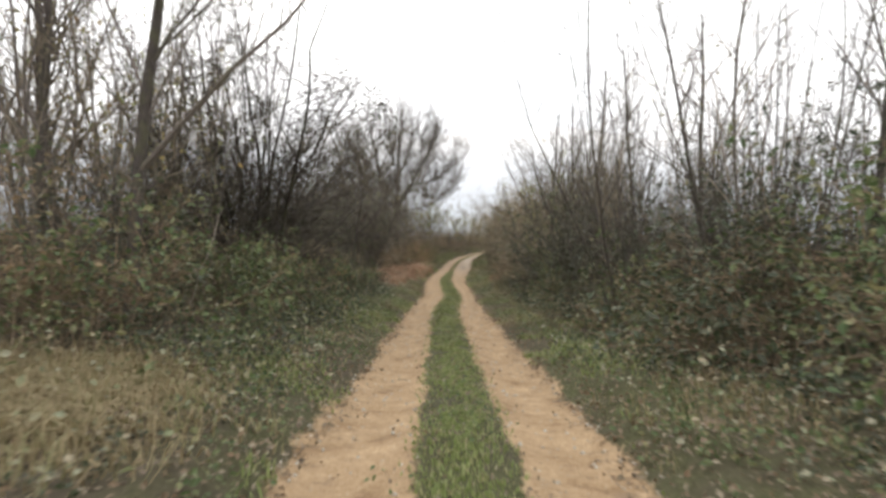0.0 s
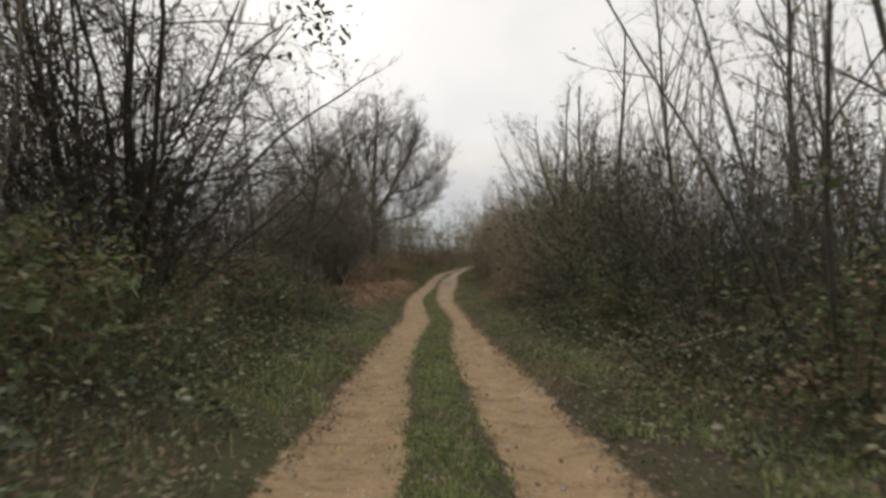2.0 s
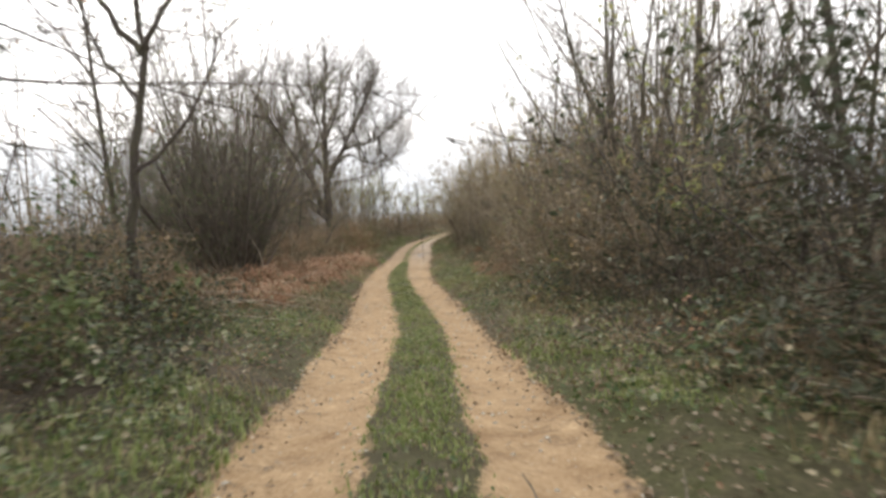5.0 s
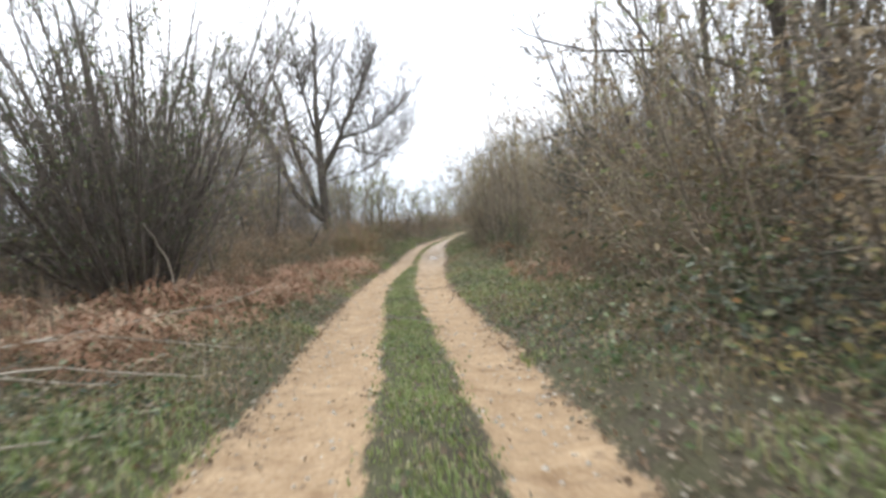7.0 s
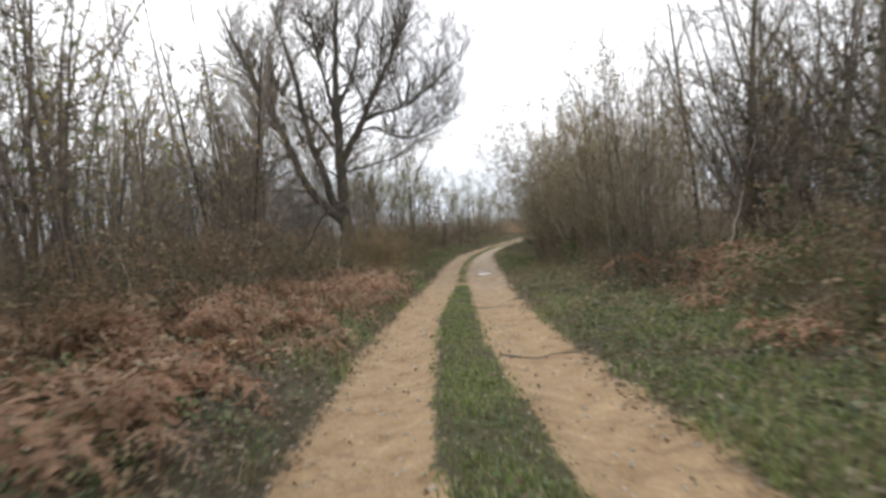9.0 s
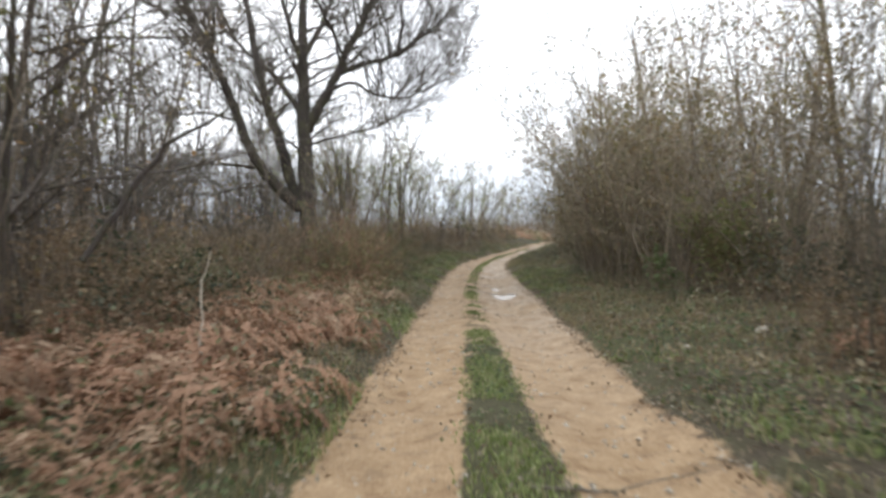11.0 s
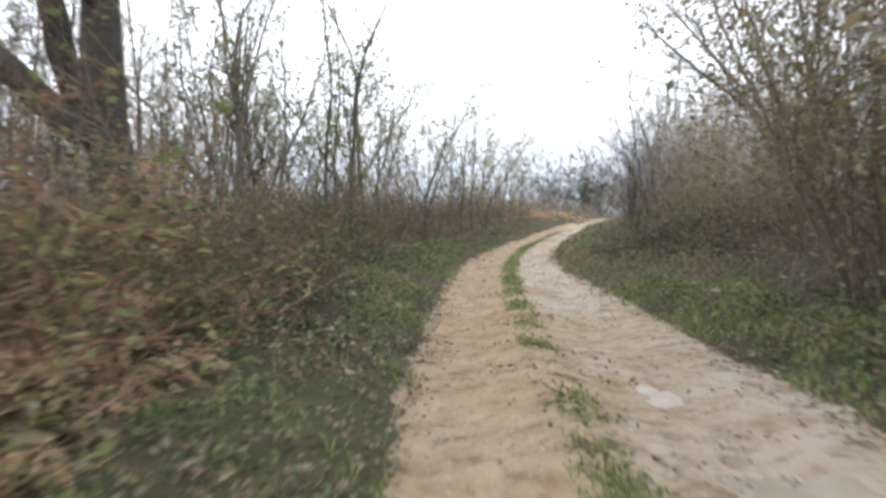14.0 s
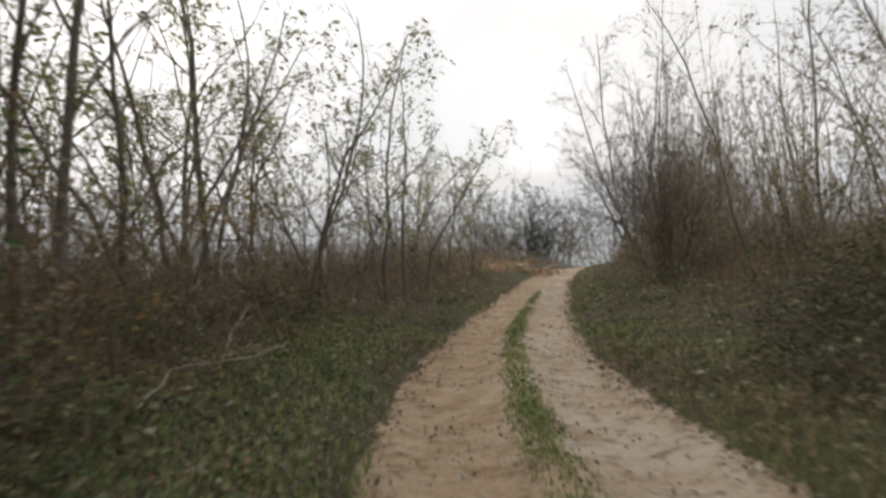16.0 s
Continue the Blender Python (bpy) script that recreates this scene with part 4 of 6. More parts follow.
# second stretch
plant("willow", -5.0, 33.5, 1.15, 0)
for kind, x, y, k in (
    ("tree_c", -8.0, 33.0, 0.8), ("tree_b", -7.0, 37.0, 0.9), ("thicket_b", 4.6, 24.6, 1.3),
    ("thicket_b", 4.5, 27.0, 1.3), ("thicket_b", 4.6, 29.5, 1.3), ("thicket_b", 6.2, 25.8, 1.4), ("thicket_b", 5.6, 31.6, 1.3), ("thicket_b", 6.4, 28.6, 1.4),
    ("hazel_b", 6.6, 27.0, 1.05), ("hazel_a", 6.4, 31.2, 1.0), ("tree_c", 7.0, 29.5, 1.0), ("tree_a", 8.4, 26.0, 1.0), ("bramble_b", 3.7, 25.5, 0.75),
    ("bramble_a", 3.7, 28.4, 0.7), ("brown_tree", 5.2, 33.8, 0.95), ("brown_tree", 6.0, 31.8, 1.05), ("brown_tree", 7.2, 36.2, 1.0), ("thicket_b", 4.9, 34.4, 1.1), ("thicket_b", 3.8, 33.0, 0.7), ("thicket_b", 3.9, 35.4, 0.75), ("bramble_c", 3.4, 34.4, 0.6), ("bramble_c", 3.6, 36.4, 0.6), ("thicket_c", 5.2, 37.0, 1.15), ("thicket_b", 5.6, 39.4, 1.0), ("thicket_a", 6.6, 35.5, 1.3),
    ("tree_c", 7.4, 36.4, 0.95), ("tree_a", 7.2, 39.6, 0.9), ("hazel_a", 8.0, 33.6, 1.0), ("whips_a", 6.4, 41.5, 1.0), ("bramble_c", 4.0, 36.0, 0.8),
):
    plant(kind, x, y, k)

for kind, x, y, k in (
    ("bramble_a", 4.2, 39.0, 0.7), ("bramble_c", 4.3, 47.2, 0.6), ("bramble_b", 3.7, 43.2, 0.6), ("bramble_b", 4.0, 44.9, 0.7), ("thicket_c", 4.6, 46.6, 0.6), ("bramble_c", 3.3, 45.4, 0.5), ("whips_a", 3.9, 44.5, 0.95), ("pole_clump", 3.65, 44.3, 1.0), ("pole_clump", 3.2, 45.3, 0.85), ("tree_c", 7.8, 47.5, 1.0), ("hazel_b", 8.0, 46.6, 1.0),
    ("tree_c", 9.6, 45.0, 0.9), ("hazel_a", 9.0, 43.6, 1.0), ("hazel_a", 7.4, 45.0, 0.85), ("hazel_a", 8.4, 41.4, 0.95), ("thicket_b", 7.0, 49.5, 1.0),
    ("bramble_b", 5.6, 50.6, 0.8), ("sapling_d", -5.7, 47.4, 0.95), ("twiggy_tree", -6.3, 47.2, 1.0), ("twiggy_tree", -7.6, 49.4, 1.1), ("twiggy_tree", -7.0, 52.6, 0.95), ("twiggy_tree", -8.6, 55.0, 0.9), ("twiggy_tree", -10.0, 60.0, 1.0), ("twiggy_tree", -12.5, 63.0, 1.1), ("twiggy_tree", -9.6, 67.0, 0.9), ("twiggy_tree", -13.5, 58.0, 1.1), ("twiggy_tree", -8.4, 69.5, 0.9), ("twiggy_tree", -7.4, 41.6, 0.9), ("twiggy_tree", 8.8, 46.0, 1.1), ("twiggy_tree", 10.4, 48.2, 1.1), ("twiggy_tree", 7.2, 40.4, 0.85), ("twiggy_tree", -11.0, 71.0, 1.1), ("hazel_a", -9.4, 74.0, 0.85), ("twiggy_tree", -12.6, 68.0, 1.1), ("tree_b", -5.5, 46.9, 0.7), ("sapling_d", -5.2, 46.2, 0.9), ("sapling_b", -5.7, 45.4, 1.0), ("sapling_e", -6.3, 48.6, 1.0), ("sapling_b", -6.9, 50.2, 1.1), ("sapling_d", -6.0, 49.6, 1.05),
    ("tree_b", -6.6, 47.6, 0.8), ("sapling_e", -7.6, 51.5, 1.1), ("bramble_c", -5.0, 37.0, 0.9), ("bramble_b", -4.4, 40.5, 0.65),
    ("thicket_b", -6.6, 40.5, 0.8), ("bramble_c", -5.6, 43.0, 1.0), ("thicket_b", -6.0, 46.5, 0.8), ("thicket_a", -7.8, 44.0, 0.9), ("bramble_c", -4.4, 46.6, 0.8),
):
    plant(kind, x, y, k)

# third stretch
for kind, x, y, k in (
    ("leafy_d", 4.5, 60.4, 1.0), ("leafy_d", 5.4, 62.0, 1.1), ("leafy_c", 4.2, 60.0, 1.0), ("leafy_c", 3.9, 57.2, 0.85), ("leafy_b", 4.7, 57.4, 1.3), ("leafy_b", 5.0, 54.4, 1.3), ("leafy_a", 6.2, 57.0, 1.35),
    ("leafy_a", 6.8, 54.6, 1.35), ("leafy_a", 5.8, 59.2, 1.3), ("leafy_b", 7.2, 60.2, 1.35), ("broadleaf", 5.4, 52.6, 0.95), ("broadleaf", 5.8, 53.0, 1.1), ("broadleaf", 5.2, 59.0, 0.8), ("leafy_b", 6.2, 52.0, 1.25),
    ("leafy_b", 7.0, 62.8, 1.05), ("leafy_a", 7.2, 61.0, 1.2), ("leafy_b", 6.4, 65.0, 0.7), ("sapling_c", 7.6, 66.0, 1.0),
    ("leafy_a", 7.8, 67.6, 0.75), ("tree_b", 8.0, 63.5, 1.1), ("bramble_b", 4.5, 68.4, 0.5), ("bramble_b", 5.4, 66.4, 0.7), ("bramble_b", 5.4, 69.4, 0.6),
    ("bramble_a", 6.4, 69.8, 0.7), ("twiggy_tree", 12.6, 88.6, 1.15), ("twiggy_tree", 13.9, 89.8, 1.1), ("twiggy_tree", 11.6, 86.4, 1.0), ("bramble_b", 3.75, 67.2, 0.42), ("thicket_b", 7.4, 77.4, 1.05), ("bramble_c", 6.7, 69.2, 0.9), ("thicket_b", 8.2, 71.8, 0.9), ("thicket_b", 8.6, 74.4, 1.0), ("sapling_c", 7.0, 73.0, 0.75),
):
    plant(kind, x, y, k)

for kind, x, y, k in (
    ("hazel_b", 7.0, 76.2, 0.62), ("leafy_a", 9.8, 71.5, 0.8), ("leafy_b", 8.6, 70.5, 0.9), ("leafy_b", 9.4, 75.0, 0.85), ("thicket_b", 8.6, 78.0, 0.9),
    ("thicket_b", 10.2, 79.5, 1.2), ("whips_a", 9.6, 78.0, 1.2), ("hazel_a", 12.0, 82.0, 0.72), ("thicket_a", 12.8, 84.5, 1.2), ("hazel_b", 14.6, 88.5, 0.85),
    ("leafy_b", 17.0, 91.0, 1.2), ("thicket_b", 15.6, 90.0, 1.3), ("thicket_a", 18.5, 96.0, 1.3), ("hazel_a", 19.0, 98.0, 1.2), ("thicket_c", 12.6, 112.0, 2.4),
    ("thicket_c", 14.6, 114.0, 2.6), ("thicket_c", 16.6, 116.0, 2.3), ("thicket_b", 10.4, 111.0, 1.8), ("thicket_b", 19.0, 117.0, 2.4), ("thicket_b", -4.6, 58.8, 0.75),
    ("thicket_b", -5.0, 61.6, 0.9), ("bramble_c", -3.6, 60.4, 0.8), ("bramble_c", -4.0, 63.4, 0.8), ("bramble_a", -3.7, 64.4, 0.7), ("bramble_a", -3.0, 67.0, 0.8),
):
    plant(kind, x, y, k)

for kind, x, y, k in (
    ("thicket_b", -3.8, 69.4, 0.85), ("thicket_b", -3.3, 72.0, 0.7), ("thicket_b", -2.4, 75.0, 0.8), ("thicket_b", -1.4, 78.0, 0.8),
    ("thicket_a", 0.2, 81.4, 0.8), ("thicket_b", 2.0, 85.0, 0.9), ("thicket_b", 2.6, 89.5, 0.9), ("locust_a", -4.4, 68.0, 1.0), ("locust_c", -3.2, 69.7, 0.9),
    ("thicket_b", -3.4, 66.4, 1.0), ("thicket_b", -2.9, 68.6, 0.95), ("thicket_b", -2.6, 71.0, 0.95), ("thicket_b", -4.6, 64.6, 1.0), ("thicket_b", -2.0, 73.2, 0.9), ("locust_b", -5.4, 71.6, 1.0), ("locust_a", -2.8, 74.3, 0.95), ("locust_b", -4.4, 75.4, 1.0), ("locust_b", -1.9, 77.0, 0.9), ("locust_a", -0.5, 79.9, 0.85),
    ("locust_b", 1.6, 84.2, 0.8), ("locust_b", -0.5, 76.0, 1.05), ("locust_a", 0.6, 76.2, 0.82), ("locust_b", 1.8, 79.0, 0.92), ("locust_a", 2.9, 82.0, 0.76), ("locust_b", 4.1, 85.0, 0.8), ("locust_b", 5.0, 87.6, 0.65), ("locust_a", -0.7, 73.2, 0.82), ("locust_c", 1.2, 77.6, 0.7), ("locust_a", 0.9, 82.2, 0.85), ("locust_c", 2.4, 85.6, 0.75), ("locust_a", 3.8, 88.6, 0.75), ("locust_c", -2.6, 80.0, 0.9), ("locust_a", -6.8, 73.5, 1.0), ("locust_b", 3.2, 87.0, 0.65), ("locust_b", -1.2, 78.4, 0.8), ("locust_c", -5.2, 69.4, 1.0), ("bramble_a", -2.6, 70.4, 0.6),
    ("bramble_b", -1.7, 73.6, 0.6), ("cane_bramble", -2.9, 57.2, 0.75), ("cane_bramble", -3.4, 58.5, 0.85), ("cane_bramble", -4.0, 57.4, 0.95), ("bramble_a", -3.6, 59.8, 0.7),
):
    plant(kind, x, y, k)

for kind, x, y, k in (
    ("bramble_c", -4.4, 59.6, 0.8), ("thicket_b", -3.6, 60.4, 0.6), ("bramble_a", -4.2, 61.8, 0.8), ("thicket_b", -3.2, 62.2, 0.55), ("bramble_c", -3.0, 61.2, 0.7), ("thicket_b", -4.6, 57.6, 0.65), ("bramble_a", -3.3, 57.9, 0.6), ("bramble_a", -2.7, 59.2, 0.5), ("bramble_b", -2.5, 61.0, 0.5), ("bramble_a", -4.2, 58.2, 0.7),
    ("bramble_a", -2.6, 62.8, 0.5), ("bramble_a", -2.7, 64.4, 0.5), ("bramble_a", -2.4, 66.0, 0.45), ("bramble_b", -4.6, 48.0, 0.8), ("bramble_a", -5.6, 52.0, 0.7), ("bramble_c", -5.4, 56.2, 0.9), ("thicket_a", -6.8, 57.5, 0.9),
    ("thicket_b", -7.6, 61.5, 0.9), ("bramble_c", 0.4, 78.6, 0.7),
):
    plant(kind, x, y, k)


# woodland behind, row by row
rw = random.Random(5)
YOUNG = ["sapling_a", "sapling_b", "sapling_c", "sapling_d", "sapling_e"]


def young_wood(count, y0, y1, near, far, s0=0.75, s1=1.1, kinds=YOUNG, gap=None):
    """Saplings at random between the two distances across, which follow y; every other one is missing past gap."""
    for i in range(count):
        y = rw.uniform(y0, y1)
        kind, x, k, turn = rw.choice(kinds), near(y) + (far(y) - near(y)) * rw.random() ** 1.3, rw.uniform(s0, s1), random.uniform(0, 360)
        if gap is None or y < gap or i % 2:
            plant(kind, x, y, k, turn)


young_wood(46, 35, 62, lambda y: -4.9 - max(0.0, y - 38) * 0.36, lambda y: -16.0)
young_wood(16, 34, 46, lambda y: -5.2 - max(0.0, y - 40) * 0.3, lambda y: -10.0, 0.9, 1.15)
young_wood(26, 66, 90, lambda y: -8.0 + max(0.0, y - 66) * 0.25, lambda y: -20.0, 0.7, 1.0, gap=66)
young_wood(16, 66.5, 82, lambda y: float(track_x(y)) - 5.6, lambda y: float(track_x(y)) - 11.0, 0.9, 1.25, ["locust_a", "locust_b", "locust_c"], 66)
for kind, x, y, k in (("locust_c", -2.5, 69.0, 0.95), ("locust_a", -2.1, 72.0, 0.9), ("locust_a", -6.0, 72.4, 1.05), ("sapling_d", -4.4, 73.6, 0.9)):
    plant(kind, x, y, k)
for kind, x, y, k in (("sapling_e", -3.5, 63.2, 0.85), ("sapling_b", -4.4, 65.6, 0.95), ("sapling_d", -4.0, 61.6, 0.75), ("sapling_a", -4.9, 62.4, 0.9), ("sapling_c", -3.8, 66.8, 0.8), ("sapling_e", -5.2, 67.4, 1.0), ("sapling_b", -4.6, 59.8, 0.7), ("sapling_d", -5.0, 64.8, 1.0), ("sapling_b", -3.3, 68.6, 0.8), ("sapling_e", -6.2, 60.2, 0.95)):
    plant(kind, x, y, k)
young_wood(38, 57, 84, lambda y: -7.6, lambda y: -18.0, 0.85, 1.25, gap=60)
young_wood(22, 7.5, 19, lambda y: -5.4, lambda y: -9.5, 0.9, 1.2)
young_wood(26, 7, 30, lambda y: -7.0, lambda y: -17.0, 0.75, 1.15)
young_wood(18, 6, 50, lambda y: 7.2, lambda y: 15.0, 0.85, 1.15)
young_wood(18, 50, 76, lambda y: 8.0, lambda y: 16.0, 0.85, 1.15)
young_wood(8, 38, 48, lambda y: 6.5, lambda y: 10.0, 0.8, 1.1)
for i in range(8):
    y = rw.uniform(37, 60)
    plant(rw.choice(["whips_a", "whips_b", "tree_b"]), -5.6 - max(0.0, y - 40) * 0.36 - rw.uniform(0, 4), y, rw.uniform(0.75, 1.0))
for i in range(22):
    y = rw.uniform(36, 72)
    plant(rw.choice(["thicket_b", "thicket_a", "thicket_b", "bramble_c"]), -5.8 - rw.uniform(0, 7) * min(1.0, (y - 30) / 12), y, rw.uniform(0.7, 1.0))
for i in range(6):
    plant(rw.choice(["thicket_b", "thicket_a"]), rw.uniform(-13, -8), rw.uniform(4, 34), rw.uniform(0.8, 1.0))
for i in range(8):
    plant(rw.choice(["tree_a", "tree_b", "tree_c"]), rw.uniform(-16, -8), rw.uniform(8, 26), rw.uniform(0.75, 1.0))
for i in range(10):
    plant(rw.choice(["tree_a", "tree_b", "tree_c"]), rw.uniform(8.5, 16), rw.uniform(6, 70), rw.uniform(0.8, 1.05))
for i in range(10):
    y = rw.uniform(68, 110)
    plant(rw.choice(["whips_b", "tree_b", "thicket_b"]), float(track_x(y)) - rw.uniform(7, 18), y, rw.uniform(0.8, 1.05))


# ---------------------------------------------------------------- far woods and brushwood
def far_woods(name, spots, label, seed, hmin, hmax):
    rng = random.Random(seed)
    wood = Wood()
    for x, y in spots:
        z = gz(x, y)
        h = hmin + (hmax - hmin) * rng.random() ** 1.3
        p, d, pts = Vector((x, y, z - 0.1)), turn_off(rng, UP, radians(rng.uniform(0, 22))), []
        for i in range(6):
            pts.append(p.copy())
            d = (d + Vector((rng.gauss(0, 0.06), rng.gauss(0, 0.06), 0.03))).normalized()
            p = p + d * h / 5
        wood.add(pts, h * 0.006, 0.005)
        for j in range(10):
            f = 0.2 + 0.8 * rng.random()
            i = min(4, int(f * 5))
            q = pts[i].lerp(pts[i + 1], f * 5 - i)
            c = turn_off(rng, UP, radians(rng.uniform(25, 60)))
            ln = h * 0.3 * (1.25 - f)
            b = q + c * ln * 0.5
            e = b + (c + UP * 0.4).normalized() * ln * 0.5
            wood.add([q, b, e], 0.0054, 0.003)
            wood.add([b, b + turn_off(rng, c, 0.7) * ln * 0.3, b + turn_off(rng, c, 0.6) * ln * 0.55], 0.005, 0.003)
    return tagged(new(name, wood.mesh(name, M_TWIG)), label, "woodland", kind="stuff")


rf = random.Random(15)
spots = []
for i in range(680):
    y = rf.uniform(-4, 150)
    side = rf.choice((-1, 1))
    spots.append((float(track_x(y)) + side * rf.uniform(11, 34), y))
for i in range(300):
    y = rf.uniform(34, 112)
    spots.append((min(-8.6 - max(0.0, min(y - 40, 24)) * 0.25, float(track_x(y)) - 7.0) - 14 * rf.random() ** 1.2, y))
for i in range(240):
    y = rf.uniform(0, 112)
    spots.append((float(track_x(y)) + rf.uniform(8, 16), y))
for i in range(250):
    y = rf.uniform(105, 170)
    spots.append((float(track_x(y)) + rf.uniform(-26, 10), y))
far_woods("far_woods", spots, "bare woodland of thin young trees behind the verges", 16, 3.2, 9.5)


# ---------------------------------------------------------------- bracken
def frond_mesh(seed, fine=4):
    """One dead, curled bracken frond that rises from the root and bends over along +x."""
    rng = random.Random(seed)
    V, F = [], []
    ln = rng.uniform(0.8, 1.35)
    d, p, pts = Vector((1, 0, rng.uniform(0.8, 2.4))).normalized(), Vector((0, 0, -0.05)), []
    k = 19
    for j in range(k):
        pts.append(p.copy())
        d = (d + Vector((rng.gauss(0, 0.1), rng.gauss(0, 0.15), -0.10 - 0.013 * j))).normalized()
        p = p + d * ln / (k - 1)
    for j in range(k):
        t = (pts[min(j + 1, k - 1)] - pts[max(j - 1, 0)]).normalized()
        sd = t.cross(UP)
        sd = sd.normalized() if sd.length > 0.05 else Vector((0, 1, 0))
        V += [pts[j] - sd * 0.005, pts[j] + sd * 0.005]
        if j:
            F.append((2 * j - 2, 2 * j - 1, 2 * j + 1, 2 * j))
    for j in range(3, k):
        t = (pts[j] - pts[j - 1]).normalized()
        sd = t.cross(UP)
        sd = sd.normalized() if sd.length > 0.05 else Vector((0, 1, 0))
        pl = 0.27 * ln * (1 - (j - 3) / (k - 2.2)) + 0.02
        for sg in (-1, 1):
            if rng.random() < 0.12:
                continue
            e = (sd * sg + t * rng.uniform(0.2, 0.8) + Vector((0, 0, rng.uniform(-0.7, 0.4)))).normalized()
            curl = Vector((rng.gauss(0, 0.5), rng.gauss(0, 0.5), rng.uniform(-1.2, 0.3))) * 0.3
            q, a = V[2 * j].lerp(V[2 * j + 1], 0.5), 2 * j + (sg > 0)
            for step in range(fine):
                q2 = q + e * pl / fine
                w = (e.cross(UP) if abs(e.z) < 0.9 else Vector((1, 0, 0))).normalized()
                lf = (0.011 + 0.125 * pl) * (1 - 0.7 * step / fine) * rng.uniform(0.7, 1.3)
                lift = Vector((0, 0, rng.uniform(-0.5, 0.5)))
                b = len(V)
                V += [q2, q.lerp(q2, 0.8) + (w + e * 0.5 + lift).normalized() * lf, q.lerp(q2, 0.8) - (w - e * 0.5 + lift).normalized() * lf]
                F += [(a, b, b + 1), (a, b + 2, b)]
                q, a, e = q2, b, (e + curl + Vector((0, 0, -0.1))).normalized()
    return make_mesh("frond", np.array([tuple(v) for v in V]), F, L_RUST)


FRONDS = [frond_mesh(80 + i) for i in range(10)]
FAR_FRONDS = [frond_mesh(120 + i, 2) for i in range(6)]


def bracken(m, seed, label):
    rng = random.Random(seed)
    ob = root_at("bracken", m, label, "fern", "dead bracken")
    for i in range(8):
        f = new("frond", rng.choice(FRONDS))
        f.parent = ob
        k = rng.uniform(0.7, 1.1)
        f.matrix_basis = pose(rng.uniform(-0.3, 0.3), rng.uniform(-0.3, 0.3), 0, rng.uniform(-14, 14), rng.uniform(-14, 14), rng.uniform(0, 360)) @ Matrix.Diagonal((k, k, k, 1))
    return ob


MAKERS["bracken_a"] = lambda m: bracken(m, 71, "collapsed rust-brown dead bracken")
MAKERS["bracken_b"] = lambda m: bracken(m, 72, "matted reddish-brown dead bracken")
MAKERS["bracken_c"] = lambda m: bracken(m, 73, "tall brown dead bracken fronds")
rb = random.Random(9)
for x0, x1, y0, y1, count in (
    (-5.6, -2.8, 27.5, 31.0, 26), (-7.2, -4.6, 26.6, 31.0, 24), (-6.6, -2.7, 30.5, 37.5, 78), (-5.6, -2.3, 37.5, 43.5, 58), (-5.2, -2.4, 43.5, 48.0, 40), (-5.2, -2.0, 48.0, 55.5, 58),
    (-4.6, -2.7, 55.5, 61.5, 24), (4.0, 7.0, 41.3, 46.2, 40), (2.8, 3.4, 33.0, 41.0, 4),
):
    for i in range(count):
        plant(rb.choice(["bracken_a", "bracken_b", "bracken_c"]), rb.uniform(x0, x1), rb.uniform(y0, y1), rb.uniform(0.65, 1.1) * (1.8 if x0 > 3.5 else 1.3 if y1 < 49 else 1.05))


def bracken_bed(spots, label):
    """Fronds past counting, deeper in the brush, in one mesh."""
    VV, FF, base = [], [], 0
    for x, y, s in spots:
        me = rb.choice(FAR_FRONDS)
        m = pose(x, y, gz(x, y), rb.uniform(-14, 14), rb.uniform(-14, 14), rb.uniform(0, 360)) @ Matrix.Diagonal((s, s, s, 1))
        VV += [tuple(m @ v.co) for v in me.vertices]
        FF += [tuple(base + i for i in p.vertices) for p in me.polygons]
        base = len(VV)
    return tagged(new("bracken_bed", make_mesh("bracken_bed", VV, FF, L_RUSTY)), label, "fern", kind="stuff")


spots = [(rb.uniform(-10, -5), rb.uniform(29.5, 48), rb.uniform(0.8, 1.3)) for i in range(300)]
spots += [(rb.uniform(-6.8, -3.5), rb.uniform(28.6, 33.5), rb.uniform(0.8, 1.25)) for i in range(150)]
spots += [(rb.uniform(4.6, 9.5), rb.uniform(88.5, 102), rb.uniform(0.9, 1.5)) for i in range(220)]
spots += [(rb.uniform(-5.0, -2.7), rb.uniform(55.5, 60), rb.uniform(0.7, 1.1)) for i in range(80)]
spots += [(rb.uniform(-5.6, -2.2), rb.uniform(47.5, 56.5), rb.uniform(0.6, 0.95)) for i in range(260)]
spots += [(rb.uniform(-5.6, -2.6), rb.uniform(36.0, 47.5), rb.uniform(0.6, 0.95)) for i in range(200)]
bracken_bed(spots, "beds of rust-brown dead bracken behind the verges")


# ---------------------------------------------------------------- ground cover
def verge_points(g, n, y0, y1, d0, d1, power=1.5, sides=(-1, 1)):
    y = g.uniform(y0, y1, n)
    d = d0 + (d1 - d0) * g.random(n) ** power
    x = track_x(y) + g.choice(sides, n) * (np.interp(y, *T_W) + d)
    return x, y


def patch(x, y, s, k):
    return wave(x, y, s, k) * 0.5


